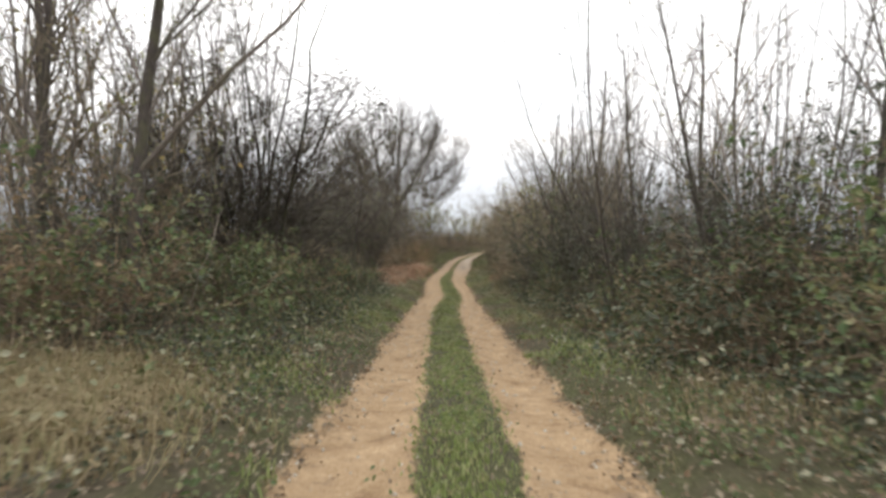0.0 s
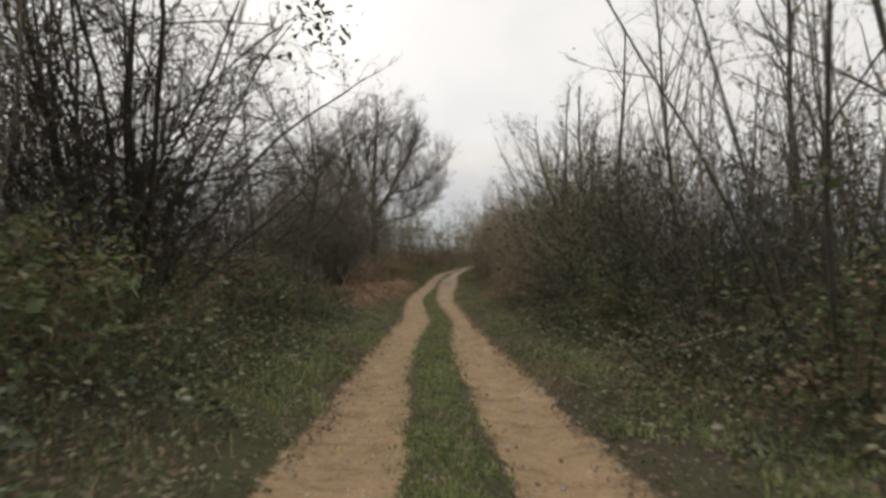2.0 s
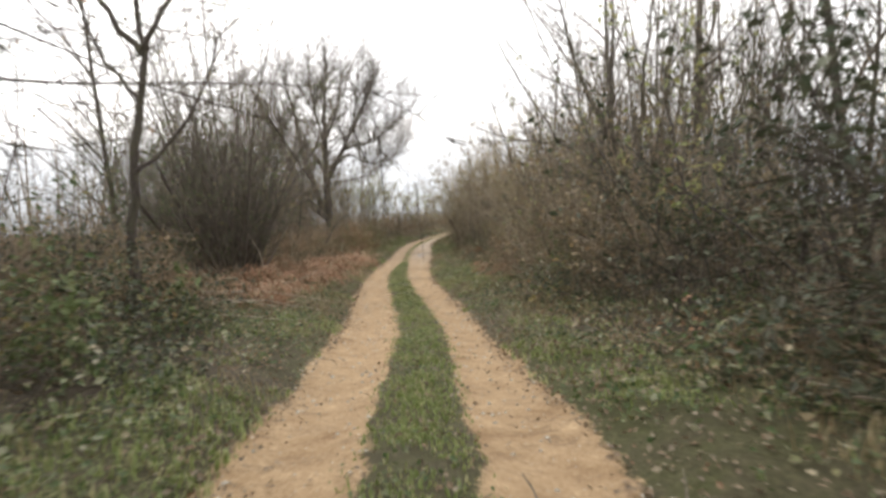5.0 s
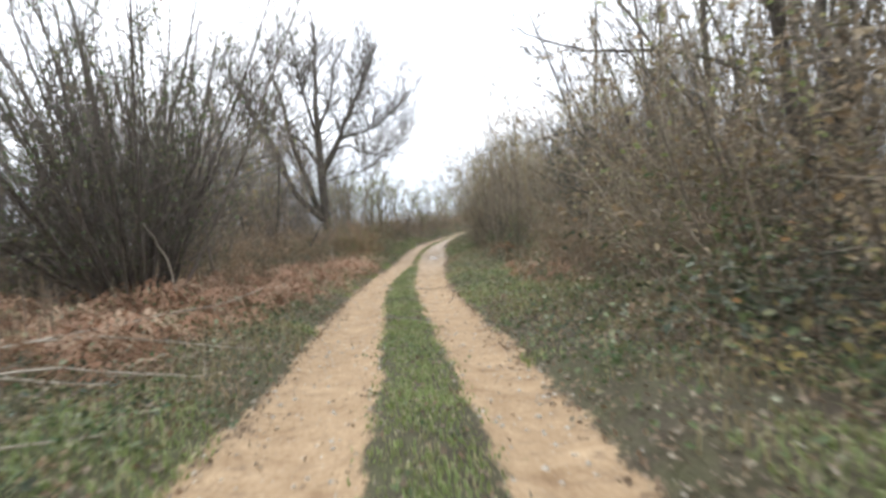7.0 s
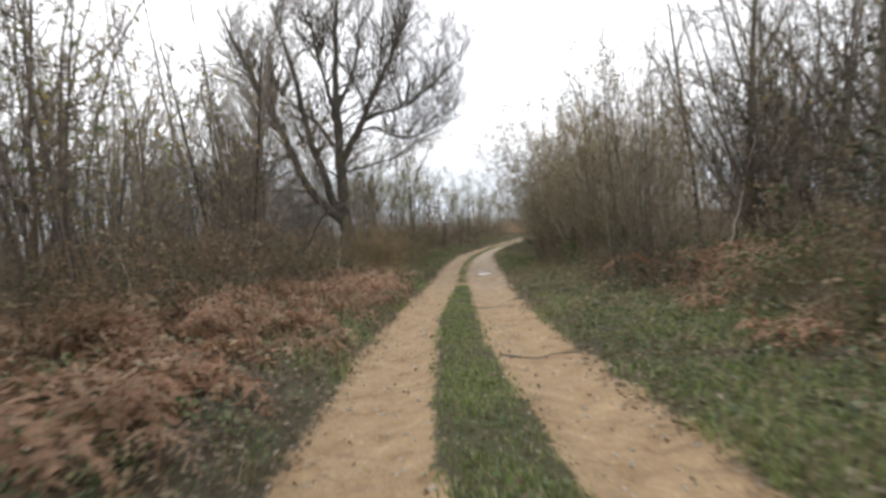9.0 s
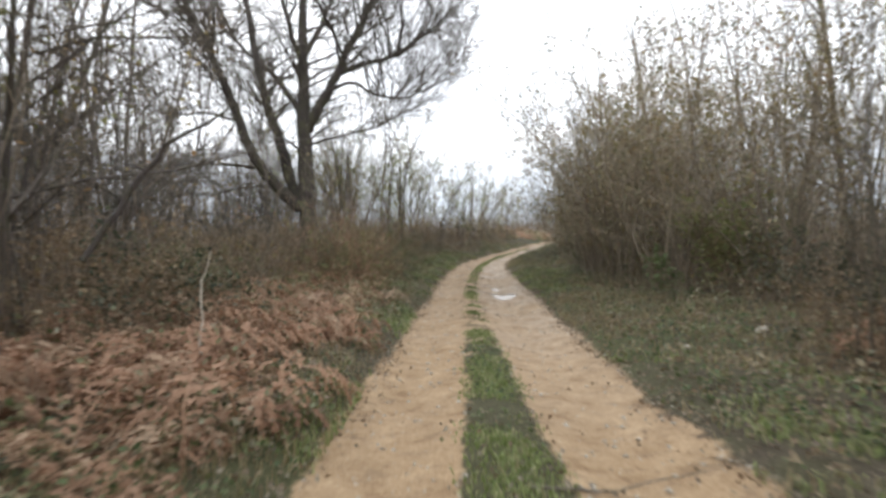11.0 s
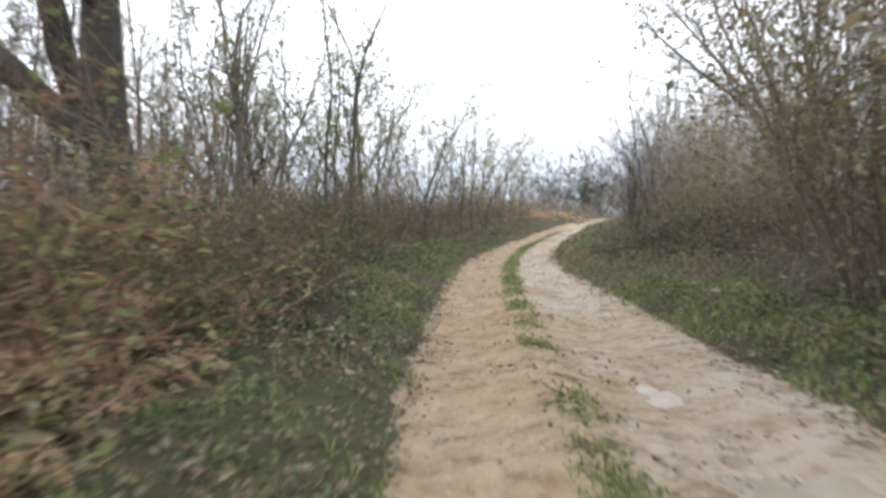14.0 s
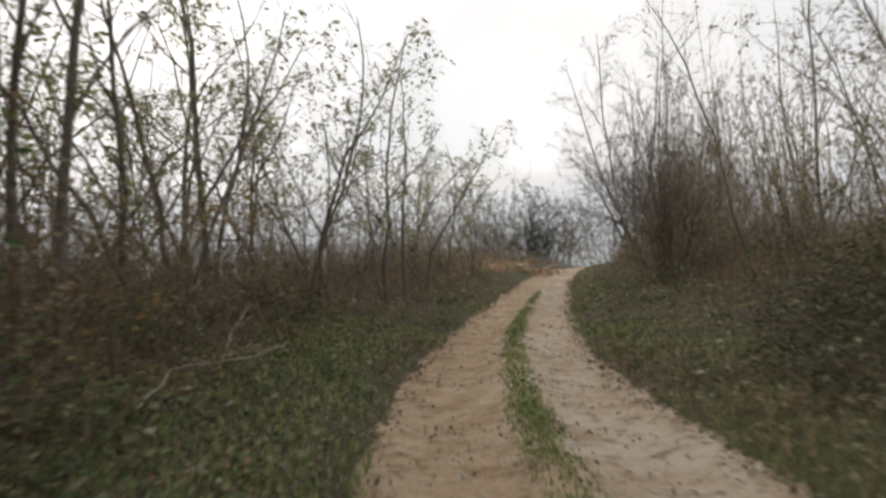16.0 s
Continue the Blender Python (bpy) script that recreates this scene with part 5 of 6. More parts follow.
def blades(name, x, y, height, width, mat, g, label, bend=0.6):
    n = len(x)
    z = ground_z(x, y) - 0.01
    az = g.uniform(0, 2 * np.pi, n)
    D = np.stack([np.cos(az), np.sin(az), np.zeros(n)], -1)
    S = np.stack([-np.sin(az), np.cos(az), np.zeros(n)], -1)
    H = (height * g.uniform(0.5, 1.3, n))[:, None]
    B = (bend * g.uniform(0.1, 1.2, n))[:, None]
    W = (width * g.uniform(0.6, 1.3, n))[:, None]
    P = np.stack([x, y, z], -1)
    U3 = np.array([[0, 0, 1.0]])
    m1 = P + U3 * H * 0.6 + D * H * B * 0.35
    V = np.stack([P - S * W, P + S * W, m1 + S * W * 0.7, m1 - S * W * 0.7, P + U3 * H * (1 - 0.35 * B) + D * H * B], 1).reshape(-1, 3)
    b = np.arange(n) * 5
    F = np.stack([b, b + 1, b + 2, b + 3], -1).tolist() + np.stack([b + 3, b + 2, b + 4], -1).tolist()
    return tagged(new(name, make_mesh(name, V, F, mat)), label, "brushwood" if mat is L_BRUSH else "grass", kind="stuff")


# the edge of the brush on each side: distance from the track and height, along y
WALL_L_Y = [0, 8, 20, 25, 30, 36, 46, 48, 55, 57, 64, 84, 90, 112]
WALL_L_D = [1.3, 1.3, 1.2, 1.7, 4.2, 4.6, 4.2, 4.0, 3.6, 1.7, 1.8, 1.4, 3.4, 3.4]
WALL_L_H = [1.6, 1.8, 1.8, 1.5, 1.3, 1.6, 1.7, 1.8, 1.8, 1.8, 2.4, 2.3, 1.0, 1.0]
WALL_R_Y = [0, 9, 13, 24, 29, 32, 36, 38.5, 41, 50, 53, 57, 64, 67, 72, 78, 112]
WALL_R_D = [1.9, 1.7, 1.5, 1.3, 1.2, 1.6, 1.7, 3.6, 4.2, 4.2, 2.5, 2.4, 3.6, 3.4, 3.4, 2.6, 1.2]
WALL_R_H = [1.5, 1.6, 2.2, 2.6, 2.6, 2.2, 2.1, 1.4, 1.2, 1.2, 1.5, 1.5, 1.2, 1.1, 1.3, 1.8, 2.0]
# greener patches of grass: centre, reach across and along
LUSH = [(-1.9, 14.5, 0.7, 2.2), (-1.9, 19.0, 0.8, 3.0), (-2.0, 6.5, 0.5, 2.0), (2.3, 9.0, 0.5, 2.0), (2.1, 15.0, 0.4, 2.5), (1.9, 22.0, 0.4, 2.5), (1.9, 33.5, 0.8, 3.0),
        (2.8, 39.3, 1.2, 2.2), (2.3, 42.8, 1.1, 2.0), (2.9, 60.0, 1.0, 2.8), (2.6, 57.0, 0.5, 2.0), (-1.5, 62.5, 0.6, 2.5), (-1.1, 67.3, 1.0, 2.6), (-0.4, 71.0, 0.8, 2.5), (3.6, 71.5, 0.5, 2.0),
        (-2.0, 26.0, 0.5, 2.0), (-2.1, 40.5, 0.4, 2.0), (-1.6, 45.5, 0.35, 1.4), (-1.5, 52.0, 0.3, 1.5)]
# straw-coloured patches
STRAW = [(3.2, 49.5, 1.7, 3.4), (2.8, 68.5, 0.9, 2.5), (3.2, 53.0, 1.2, 3.0), (3.7, 57.2, 0.8, 2.0), (3.6, 66.5, 1.2, 2.2), (-2.6, 3.4, 1.0, 2.2), (2.4, 29.0, 0.7, 3.0), (2.7, 17.0, 0.8, 3.0), (-2.6, 29.5, 1.0, 3.0), (-2.3, 44.0, 0.8, 3.0), (3.2, 5.5, 0.6, 1.5)]


def lush(x, y, spots=LUSH):
    v = np.zeros_like(x)
    for cx, cy, rx, ry in spots:
        v = np.maximum(v, np.exp(-(((x - cx) / rx) ** 2) - ((y - cy) / ry) ** 2))
    return v


def wall(u, y):
    """Distance into the brush and the brush's height there."""
    d = np.abs(u) - np.interp(y, *T_W)
    left = u < 0
    w0 = np.where(left, np.interp(y, WALL_L_Y, WALL_L_D), np.interp(y, WALL_R_Y, WALL_R_D))
    h0 = np.where(left, np.interp(y, WALL_L_Y, WALL_L_H), np.interp(y, WALL_R_Y, WALL_R_H))
    w0 = w0 + 0.35 * wave(u, y, 0.9, 4)
    into = d - w0
    h = h0 * np.clip(0.25 + into * 0.7, 0, 1) * (0.8 + 0.33 * wave(u, y, 1.1, 6) + 0.2 * wave(u, y, 2.7, 2))
    return into, np.clip(h, 0.05, 4)


g = np.random.default_rng(3)
# middle strip
n = 80000
y = g.uniform(0, 80, n)
hw = np.interp(y, *T_H)
mx = track_x(y) + np.interp(y, *T_M)
x = mx + g.normal(0, 0.55, n) * hw
keep = (np.abs(x - mx) < hw * 1.25) & (patch(x, y, 2.3, 4) + patch(x, y, 6.0, 1) * 0.5 + 0.7 - 0.5 * np.clip((y - 44) / 8, 0, 1) > g.random(n) * 0.9)
keep |= (np.abs(x - mx) < hw) & (y > 64) & (y < 76) & (g.random(n) < 0.28)
keep &= (y < 45) | (y > 64) | (patch(x, y, 1.1, 6) + patch(x * 0.4, y, 0.7, 2) > -0.4)
blades("grass_strip", x[keep], y[keep], 0.05, 0.0085, L_GRASS, g, "short green grass between the wheel ruts")
# verges
x, y = verge_points(g, 160000, 0.5, 82, -0.05, 2.6, 1.15)
keep = lush(x, y) * 1.2 + patch(x, y, 3.4, 6) * 0.7 + patch(x, y, 1.2, 3) * 0.7 - lush(x, y, STRAW) * 0.6 - 0.2 > g.random(len(x)) * 0.45
blades("grass_verge", x[keep], y[keep], 0.10, 0.0085, L_GRASS, g, "green grass on the verges of the track", 1.0)
x, y = verge_points(g, 110000, 0.5, 84, 0.02, 3.6, 1.1)
keep = lush(x, y, STRAW) * 1.5 + patch(x, y, 2.2, 9) * 0.7 + patch(x, y, 0.8, 3) * 0.7 - 0.2 > g.random(len(x)) * 0.6
blades("dry_grass", x[keep], y[keep], 0.15, 0.006, L_DRY, g, "dry straw-coloured grass on the verges", 0.9)

x, y = g.normal(-2.9, 0.55, 9000), g.normal(4.0, 0.9, 9000)
keep = track_x(y) - x > np.interp(y, *T_W) + 0.25
blades("dry_grass", x[keep], y[keep], 0.24, 0.007, L_DRY, g, "heap of flattened straw-coloured dead fern and grass", 1.5)
# dead stalks in the brush at the end of the stretch
y = g.uniform(60, 86, 6500)
x = track_x(y) - np.interp(y, *T_W) - 1.2 - 4.2 * g.random(6500) ** 0.7 - 0.5 * wave(y * 0, y, 0.9, 3)
keep = patch(x, y, 0.9, 2) + patch(x, y, 2.3, 5) * 0.8 + 0.35 > g.random(len(x)) * 0.9
x, y = x[keep], y[keep]
tall = np.clip(0.45 + 0.9 * patch(x, y, 0.7, 8) + 0.25 * (track_x(y) - x - 2.4), 0.25, 1.6)
blades("weed_stalk", x, y, tall, 0.005, L_BRUSH, g, "dry brown stalks standing in the brush", 0.8)


# upright brown brushwood under the trees
def brush_points(g, n, y0, y1, d0, d1):
    y = g.uniform(y0, y1, n)
    x = track_x(y) + g.choice((-1, 1), n) * (d0 + (d1 - d0) * g.random(n))
    return x, y


x, y = brush_points(g, 60000, 1, 112, 4.6, 17)
keep = patch(x, y, 0.45, 7) * 1.4 + patch(x, y, 1.3, 2) * 0.8 + 0.45 > g.random(len(x))
blades("brushwood", x[keep], y[keep], 1.45 + 0.8 * patch(x, y, 0.8, 4)[keep], 0.0065, L_BRUSH, g, "upright brown brushwood under the trees", 0.35)
x, y = brush_points(g, 13000, 1, 112, 17, 40)
blades("brushwood", x, y, 2.1, 0.016, L_BRUSH, g, "brown brushwood deep in the wood", 0.35)
x, y = verge_points(g, 9000, 1, 84, 1.6, 3.6, 0.8)
keep = patch(x, y, 0.45, 7) + 0.4 > g.random(len(x))
blades("weed_stalk", x[keep], y[keep], 0.8, 0.005, L_BRUSH, g, "dry brown weed stalks on the verges", 0.5)


def scatter(name, x, y, lift, size, mat, label, category, seed, droop=0.1, slim=0.7):
    r = random.Random(seed)
    z = ground_z(x, y) + lift
    me = leaf_mesh(name, np.stack([x, y, z], -1), size, mat, r, droop, slim)
    return tagged(new(name, me), label, category, kind="stuff")


x, y = verge_points(g, 62000, 0.5, 84, -0.12, 3.0, 1.2)
keep = g.random(len(x)) > lush(x, y) * 0.8
x, y = x[keep], y[keep]
scatter("leaf_litter", x, y, g.uniform(0.0, 0.06, len(x)), 0.05, L_LITTER, "fallen brown leaves on the verges", "leaf litter", 1, 0.0)
x, y = verge_points(g, 36000, 0.5, 82, 0.1, 3.2, 1.0)
keep = lush(x, y) * 0.5 + patch(x, y, 0.7, 3) + patch(x, y, 2.1, 8) * 0.6 + 0.25 > g.random(len(x)) * 0.9
x, y = x[keep], y[keep]
d = np.abs(x - track_x(y)) - np.interp(y, *T_W)
scatter("ground_weed", x, y, 0.03 + g.random(len(x)) * np.clip(d * 0.2, 0.05, 0.5), 0.06, L_GREEN, "low green weeds and ivy on the verges", "weeds", 2, 0.0)
x, y = verge_points(g, 12000, 0.5, 82, 0.15, 3.2, 1.0)
keep = (y < 22) | (g.random(len(x)) < 0.4)
x, y = x[keep], y[keep]
scatter("pale_leaf", x, y, 0.03 + g.random(len(x)) * 0.5, 0.065, L_BRIGHT, "scattered pale upturned leaves on the verges", "weeds", 6, 0.0)


def brush_cloud(g, n, reach):
    """Spots filling the brush on both sides of the track, thicker at its face."""
    y = g.uniform(0.5, 112, n)
    side = g.choice((-1, 1), n)
    depth = reach * g.random(n) ** 1.5
    w0 = np.where(side < 0, np.interp(y, WALL_L_Y, WALL_L_D), np.interp(y, WALL_R_Y, WALL_R_D))
    u = side * (np.interp(y, *T_W) + w0 - 0.3 + depth)
    into, h = wall(u, y)
    x = track_x(y) + u
    keep = (into > -0.25) & ((x > 0) | (y > 5.2))
    return x[keep], y[keep], (h * g.random(n) ** 0.8)[keep]


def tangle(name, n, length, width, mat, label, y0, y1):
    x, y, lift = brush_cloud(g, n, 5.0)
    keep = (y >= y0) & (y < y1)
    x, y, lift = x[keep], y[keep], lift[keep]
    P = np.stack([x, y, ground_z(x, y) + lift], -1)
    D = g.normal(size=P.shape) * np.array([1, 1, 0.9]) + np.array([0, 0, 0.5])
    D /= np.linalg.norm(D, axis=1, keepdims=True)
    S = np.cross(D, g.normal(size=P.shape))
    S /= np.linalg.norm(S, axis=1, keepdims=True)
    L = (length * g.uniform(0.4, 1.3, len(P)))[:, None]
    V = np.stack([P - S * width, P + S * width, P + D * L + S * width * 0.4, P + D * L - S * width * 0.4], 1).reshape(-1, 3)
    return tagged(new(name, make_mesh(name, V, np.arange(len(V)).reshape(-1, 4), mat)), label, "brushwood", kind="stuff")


# this first tangle takes the dark bark colour to imitate deep shade in the brush
tangle("brush_tangle", 50000, 0.55, 0.0038, M_BARK, "tangle of thin twigs along the verges, coloured dark for shade", 0, 26)
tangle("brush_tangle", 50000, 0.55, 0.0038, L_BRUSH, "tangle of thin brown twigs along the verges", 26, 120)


def clumps(name, count, leaves, size, mat, label, reach, seed, choose, top=0.85, low=0.0):
    """Leafy clumps in the brush: each a ragged dome of leaves with a hollow, dark inside."""
    gc = np.random.default_rng(seed)
    x, y, lift = brush_cloud(gc, count, reach)
    keep = choose(x, y) > gc.random(len(x))
    x, y, lift = x[keep], y[keep], lift[keep]
    lift = low + lift * top
    r = gc.uniform(0.18, 0.5, len(x))
    n = np.maximum(6, (leaves * (r / 0.35) ** 2 * gc.uniform(0.6, 1.3, len(x))).astype(int))
    i = np.repeat(np.arange(len(x)), n)
    D = gc.normal(size=(len(i), 3))
    D[:, 2] = np.abs(D[:, 2]) * 0.9 - 0.25
    D /= np.linalg.norm(D, axis=1, keepdims=True)
    R = r[i] * gc.uniform(0.55, 1.15, len(i))
    px, py = x[i] + D[:, 0] * R, y[i] + D[:, 1] * R
    free = np.abs(px - track_x(py)) > np.interp(py, *T_W) + 0.25
    px, py, up = px[free], py[free], np.maximum(lift[i] + D[:, 2] * R * 0.8, 0.02)[free]
    return scatter(name, px, py, up, size, mat, label, "undergrowth", seed, 0.0)


clumps("undergrowth", 1500, 34, 0.075, L_WITHER, "withered brown undergrowth under the shrubs", 4.5, 4, lambda x, y: patch(x, y, 0.6, 4) + np.where(y < 24, 0.15, np.where(y > 60, 0.9, 0.5)))
clumps("undergrowth", 1500, 36, 0.08, L_GREEN, "green leafy undergrowth along the track", 3.0, 7, lambda x, y: patch(x, y, 0.7, 2) * 1.2 + np.where(y < 26, 0.55, np.where(y > 60, -0.1, 0.2)), 0.7)
clumps("undergrowth", 1300, 34, 0.085, L_DARK, "dark green leafy undergrowth along the track", 3.0, 9, lambda x, y: patch(x, y, 0.55, 7) * 1.2 + np.where(y < 31, 0.65, np.where(y > 50, 0.0, 0.2)), 0.75)
clumps("undergrowth", 800, 26, 0.08, L_OLIVE, "olive-yellow autumn undergrowth along the track", 3.0, 8, lambda x, y: patch(x, y, 0.8, 8) + np.where(y < 24, 0.0, 0.4))
clumps("undergrowth", 700, 24, 0.085, L_RUSTY, "rust-red withered undergrowth along the track", 4.0, 12, lambda x, y: patch(x, y, 0.5, 3) + np.where((x < 0) & (y > 27) & (y < 56), 0.5, 0.0), 0.9)
# leaves on the track
n = 17000
y = np.where(g.random(n) < 0.45, g.uniform(1, 84, n), g.uniform(52, 84, n))
x = track_x(y) + g.normal(0, 0.9, n)
keep = (np.abs(x - track_x(y)) < np.interp(y, *T_W)) & (patch(x * 0.7, y * 1.6, 2.2, 3) + patch(x, y * 1.7, 5.1, 1) * 0.6 + 0.05 > g.random(n) * 0.8)
scatter("leaves_on_track", x[keep], y[keep], g.uniform(0.004, 0.02, keep.sum()), 0.04, L_LITTER, "scattered dead leaves on the dirt", "leaf litter", 5, 0.0)

def tufts(name, count, leaves, size, mat, label, category, seed, choose, d0=0.1, d1=2.8):
    """Low cushions of leaves on the verge, with dark gaps between them."""
    gc = np.random.default_rng(seed)
    x, y = verge_points(gc, count, 0.5, 82, d0, d1, 1.0)
    keep = choose(x, y) > gc.random(len(x))
    x, y = x[keep], y[keep]
    r = gc.uniform(0.06, 0.22, len(x))
    n = np.maximum(5, (leaves * (r / 0.14) ** 2 * gc.uniform(0.6, 1.3, len(x))).astype(int))
    i = np.repeat(np.arange(len(x)), n)
    D = gc.normal(size=(len(i), 3))
    D[:, 2] = np.abs(D[:, 2])
    D /= np.linalg.norm(D, axis=1, keepdims=True)
    R = r[i] * gc.uniform(0.6, 1.15, len(i))
    return scatter(name, x[i] + D[:, 0] * R, y[i] + D[:, 1] * R, 0.01 + D[:, 2] * R * 0.9, size, mat, label, category, seed, 0.0)


tufts("ground_weed", 6200, 13, 0.055, L_GREEN, "cushions of low green weeds on the verges", "weeds", 31, lambda x, y: lush(x, y) * 0.5 + patch(x, y, 0.9, 3) + np.where((x < 0) & (y > 24) & (y < 56), 0.65, 0.45))
tufts("ground_weed", 3000, 12, 0.06, L_DARK, "cushions of dark ivy and bramble leaves on the verges", "weeds", 32, lambda x, y: patch(x, y, 1.1, 7) + np.where(y < 28, 0.55, 0.2), 0.5)
tufts("leaf_litter", 5000, 11, 0.05, L_LITTER, "heaps of fallen brown leaves on the verges", "leaf litter", 33, lambda x, y: patch(x, y, 0.8, 5) + 0.4 + lush(x, y, STRAW) * 0.3)
tufts("leaf_litter", 4200, 11, 0.052, L_WITHER, "withered low plants on the verges", "weeds", 34, lambda x, y: patch(x, y, 0.7, 1) + np.where((y > 22) & (y < 58), 0.7, np.where(y < 22, 0.05, 0.4)), 0.3)
n = 22000
y = g.uniform(0.5, 84, n)
side = g.choice((-1, 1), n)
x = track_x(y) + side * (np.interp(y, *T_W) + g.normal(-0.02, 0.16, n))
keep = patch(x, y * 1.3, 3.1, 3) + patch(x, y, 1.1, 5) + 0.35 > g.random(n)
scatter("leaf_litter", x[keep], y[keep], g.uniform(0.002, 0.02, keep.sum()), 0.038, L_LITTER, "fallen leaves gathered along the edges of the ruts", "leaf litter", 15, 0.0)
n = 12000
y = g.uniform(0.5, 80, n)
x = track_x(y) + np.interp(y, *T_M) + g.normal(0, 0.6, n) * np.interp(y, *T_H)
keep = (patch(x, y, 2.9, 2) + patch(x, y, 1.3, 6) + 0.4 > g.random(n)) & ((y < 45) | (patch(x, y, 1.1, 6) + patch(x * 0.4, y, 0.7, 2) > -0.4))
scatter("ground_weed", x[keep], y[keep], g.uniform(0.01, 0.05, keep.sum()), 0.045, L_GREEN, "small green weeds in the grassy middle of the track", "weeds", 16, 0.0)
n = 4000
y = g.uniform(0.5, 80, n)
x = track_x(y) + np.interp(y, *T_M) + g.normal(0, 0.75, n) * np.interp(y, *T_H)
keep = (y < 45) | (g.random(n) < 0.15)
x, y = x[keep], y[keep]
scatter("leaf_litter", x, y, g.uniform(0.01, 0.05, len(x)), 0.045, L_LITTER, "dead leaves caught in the grassy middle of the track", "leaf litter", 17, 0.0)

# ---------------------------------------------------------------- far hills
hm, hn, hl, hp = mat_base("painted_mist_glow")
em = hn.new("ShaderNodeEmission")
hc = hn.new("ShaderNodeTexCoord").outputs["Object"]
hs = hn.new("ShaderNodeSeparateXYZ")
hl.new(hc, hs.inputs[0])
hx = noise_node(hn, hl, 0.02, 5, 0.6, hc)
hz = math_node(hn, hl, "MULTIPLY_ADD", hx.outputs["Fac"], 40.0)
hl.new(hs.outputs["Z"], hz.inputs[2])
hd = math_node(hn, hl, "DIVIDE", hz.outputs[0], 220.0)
# mist painted into the hills' own glow, paler upward until it meets the sky
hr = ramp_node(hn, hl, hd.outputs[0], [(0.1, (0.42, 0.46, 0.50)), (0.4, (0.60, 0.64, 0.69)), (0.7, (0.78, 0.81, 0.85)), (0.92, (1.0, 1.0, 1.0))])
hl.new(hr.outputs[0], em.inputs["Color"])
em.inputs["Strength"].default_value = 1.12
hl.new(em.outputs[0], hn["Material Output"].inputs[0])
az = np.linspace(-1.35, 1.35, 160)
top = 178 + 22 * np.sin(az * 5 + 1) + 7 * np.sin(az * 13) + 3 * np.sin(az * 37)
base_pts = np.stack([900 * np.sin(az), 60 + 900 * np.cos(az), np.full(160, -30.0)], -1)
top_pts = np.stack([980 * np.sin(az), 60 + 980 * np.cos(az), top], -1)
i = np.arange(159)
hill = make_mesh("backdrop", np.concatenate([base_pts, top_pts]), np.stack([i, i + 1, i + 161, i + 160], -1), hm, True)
tagged(new("backdrop", hill), "blue-grey wooded hills far away, with painted mist", "hills", kind="structure")


# ---------------------------------------------------------------- sticks, stones, puddle
def stick(name, points, r, label, mat=None, group="", twigs=0):
    """A bent stick through points (x, y, height over the ground), with short side twigs."""
    rng = random.Random(len(label) + int(points[0][1] * 10))
    pts = [Vector((x, y, gz(x, y) + h)) for x, y, h in points]
    base = pts[0].copy()
    dense = []
    for i in range(len(pts) - 1):
        for j in range(4):
            q = pts[i].lerp(pts[i + 1], j / 4) - base
            dense.append(q + Vector((rng.gauss(0, 0.015), rng.gauss(0, 0.015), rng.gauss(0, 0.006))))
    dense.append(pts[-1] - base)
    wood = Wood()
    wood.add(dense, r, r * 0.45)
    for i in range(twigs):
        q = rng.choice(dense[2:])
        e = q + Vector((rng.uniform(-0.3, 0.3), rng.uniform(-0.3, 0.3), rng.uniform(0.0, 0.15)))
        wood.add([q, q.lerp(e, 0.5) + Vector((0, 0, 0.02)), e], max(0.006, r * 0.5), 0.003)
    ob = new(name, wood.mesh(name, mat or M_DEAD))
    ob.location = base
    return tagged(ob, label, "branch", group)


G1 = "fallen sticks"
stick("fallen_branch", [(-3.6, 27.2, 0.25), (-3.2, 29.8, 0.32), (-2.9, 32.0, 0.3), (-2.7, 33.6, 0.42)], 0.016, "long pale cut pole lying in the verge", group=G1, twigs=5)
stick("fallen_branch", [(-3.4, 26.4, 0.18), (-2.6, 26.9, 0.2), (-1.75, 27.6, 0.06)], 0.017, "pale cut pole lying across the verge", group=G1, twigs=3)
stick("fallen_branch", [(-3.9, 26.0, 0.25), (-2.9, 26.5, 0.25), (-2.2, 26.9, 0.12)], 0.013, "thin pale pole lying across the verge", group=G1, twigs=3)
stick("fallen_branch", [(-2.9, 25.1, 0.12), (-2.1, 25.5, 0.1), (-1.65, 25.9, 0.05)], 0.012, "thin pale stick on the verge", group=G1, twigs=2)
stick("fallen_branch", [(-4.5, 27.5, 0.3), (-3.0, 28.2, 0.3), (-1.65, 28.8, 0.08)], 0.015, "pale cut pole beside the track", group=G1, twigs=4)
stick("dead_branch", [(-3.93, 32.6, 0.35), (-4.0, 32.65, 0.8), (-4.25, 32.7, 1.3), (-4.6, 32.8, 1.75)], 0.022, "bleached bent stem leaning in the tall shrub", group=G1)
stick("road_twig", [(0.1, 38.05, 0.015), (0.5, 37.95, 0.02), (0.95, 38.15, 0.015), (1.35, 37.85, 0.06)], 0.012, "dark twig lying across the wheel rut", M_STEM, "twigs on the track", 3)
stick("road_twig", [(-0.2, 43.4, 0.02), (0.3, 43.5, 0.02), (0.9, 43.75, 0.03)], 0.011, "dark twig lying on the track", M_STEM, "twigs on the track", 2)
stick("road_twig", [(0.3, 18.2, 0.015), (0.9, 18.4, 0.02), (1.4, 18.2, 0.03)], 0.008, "thin dark twig on the track edge", M_STEM, "twigs on the track", 2)
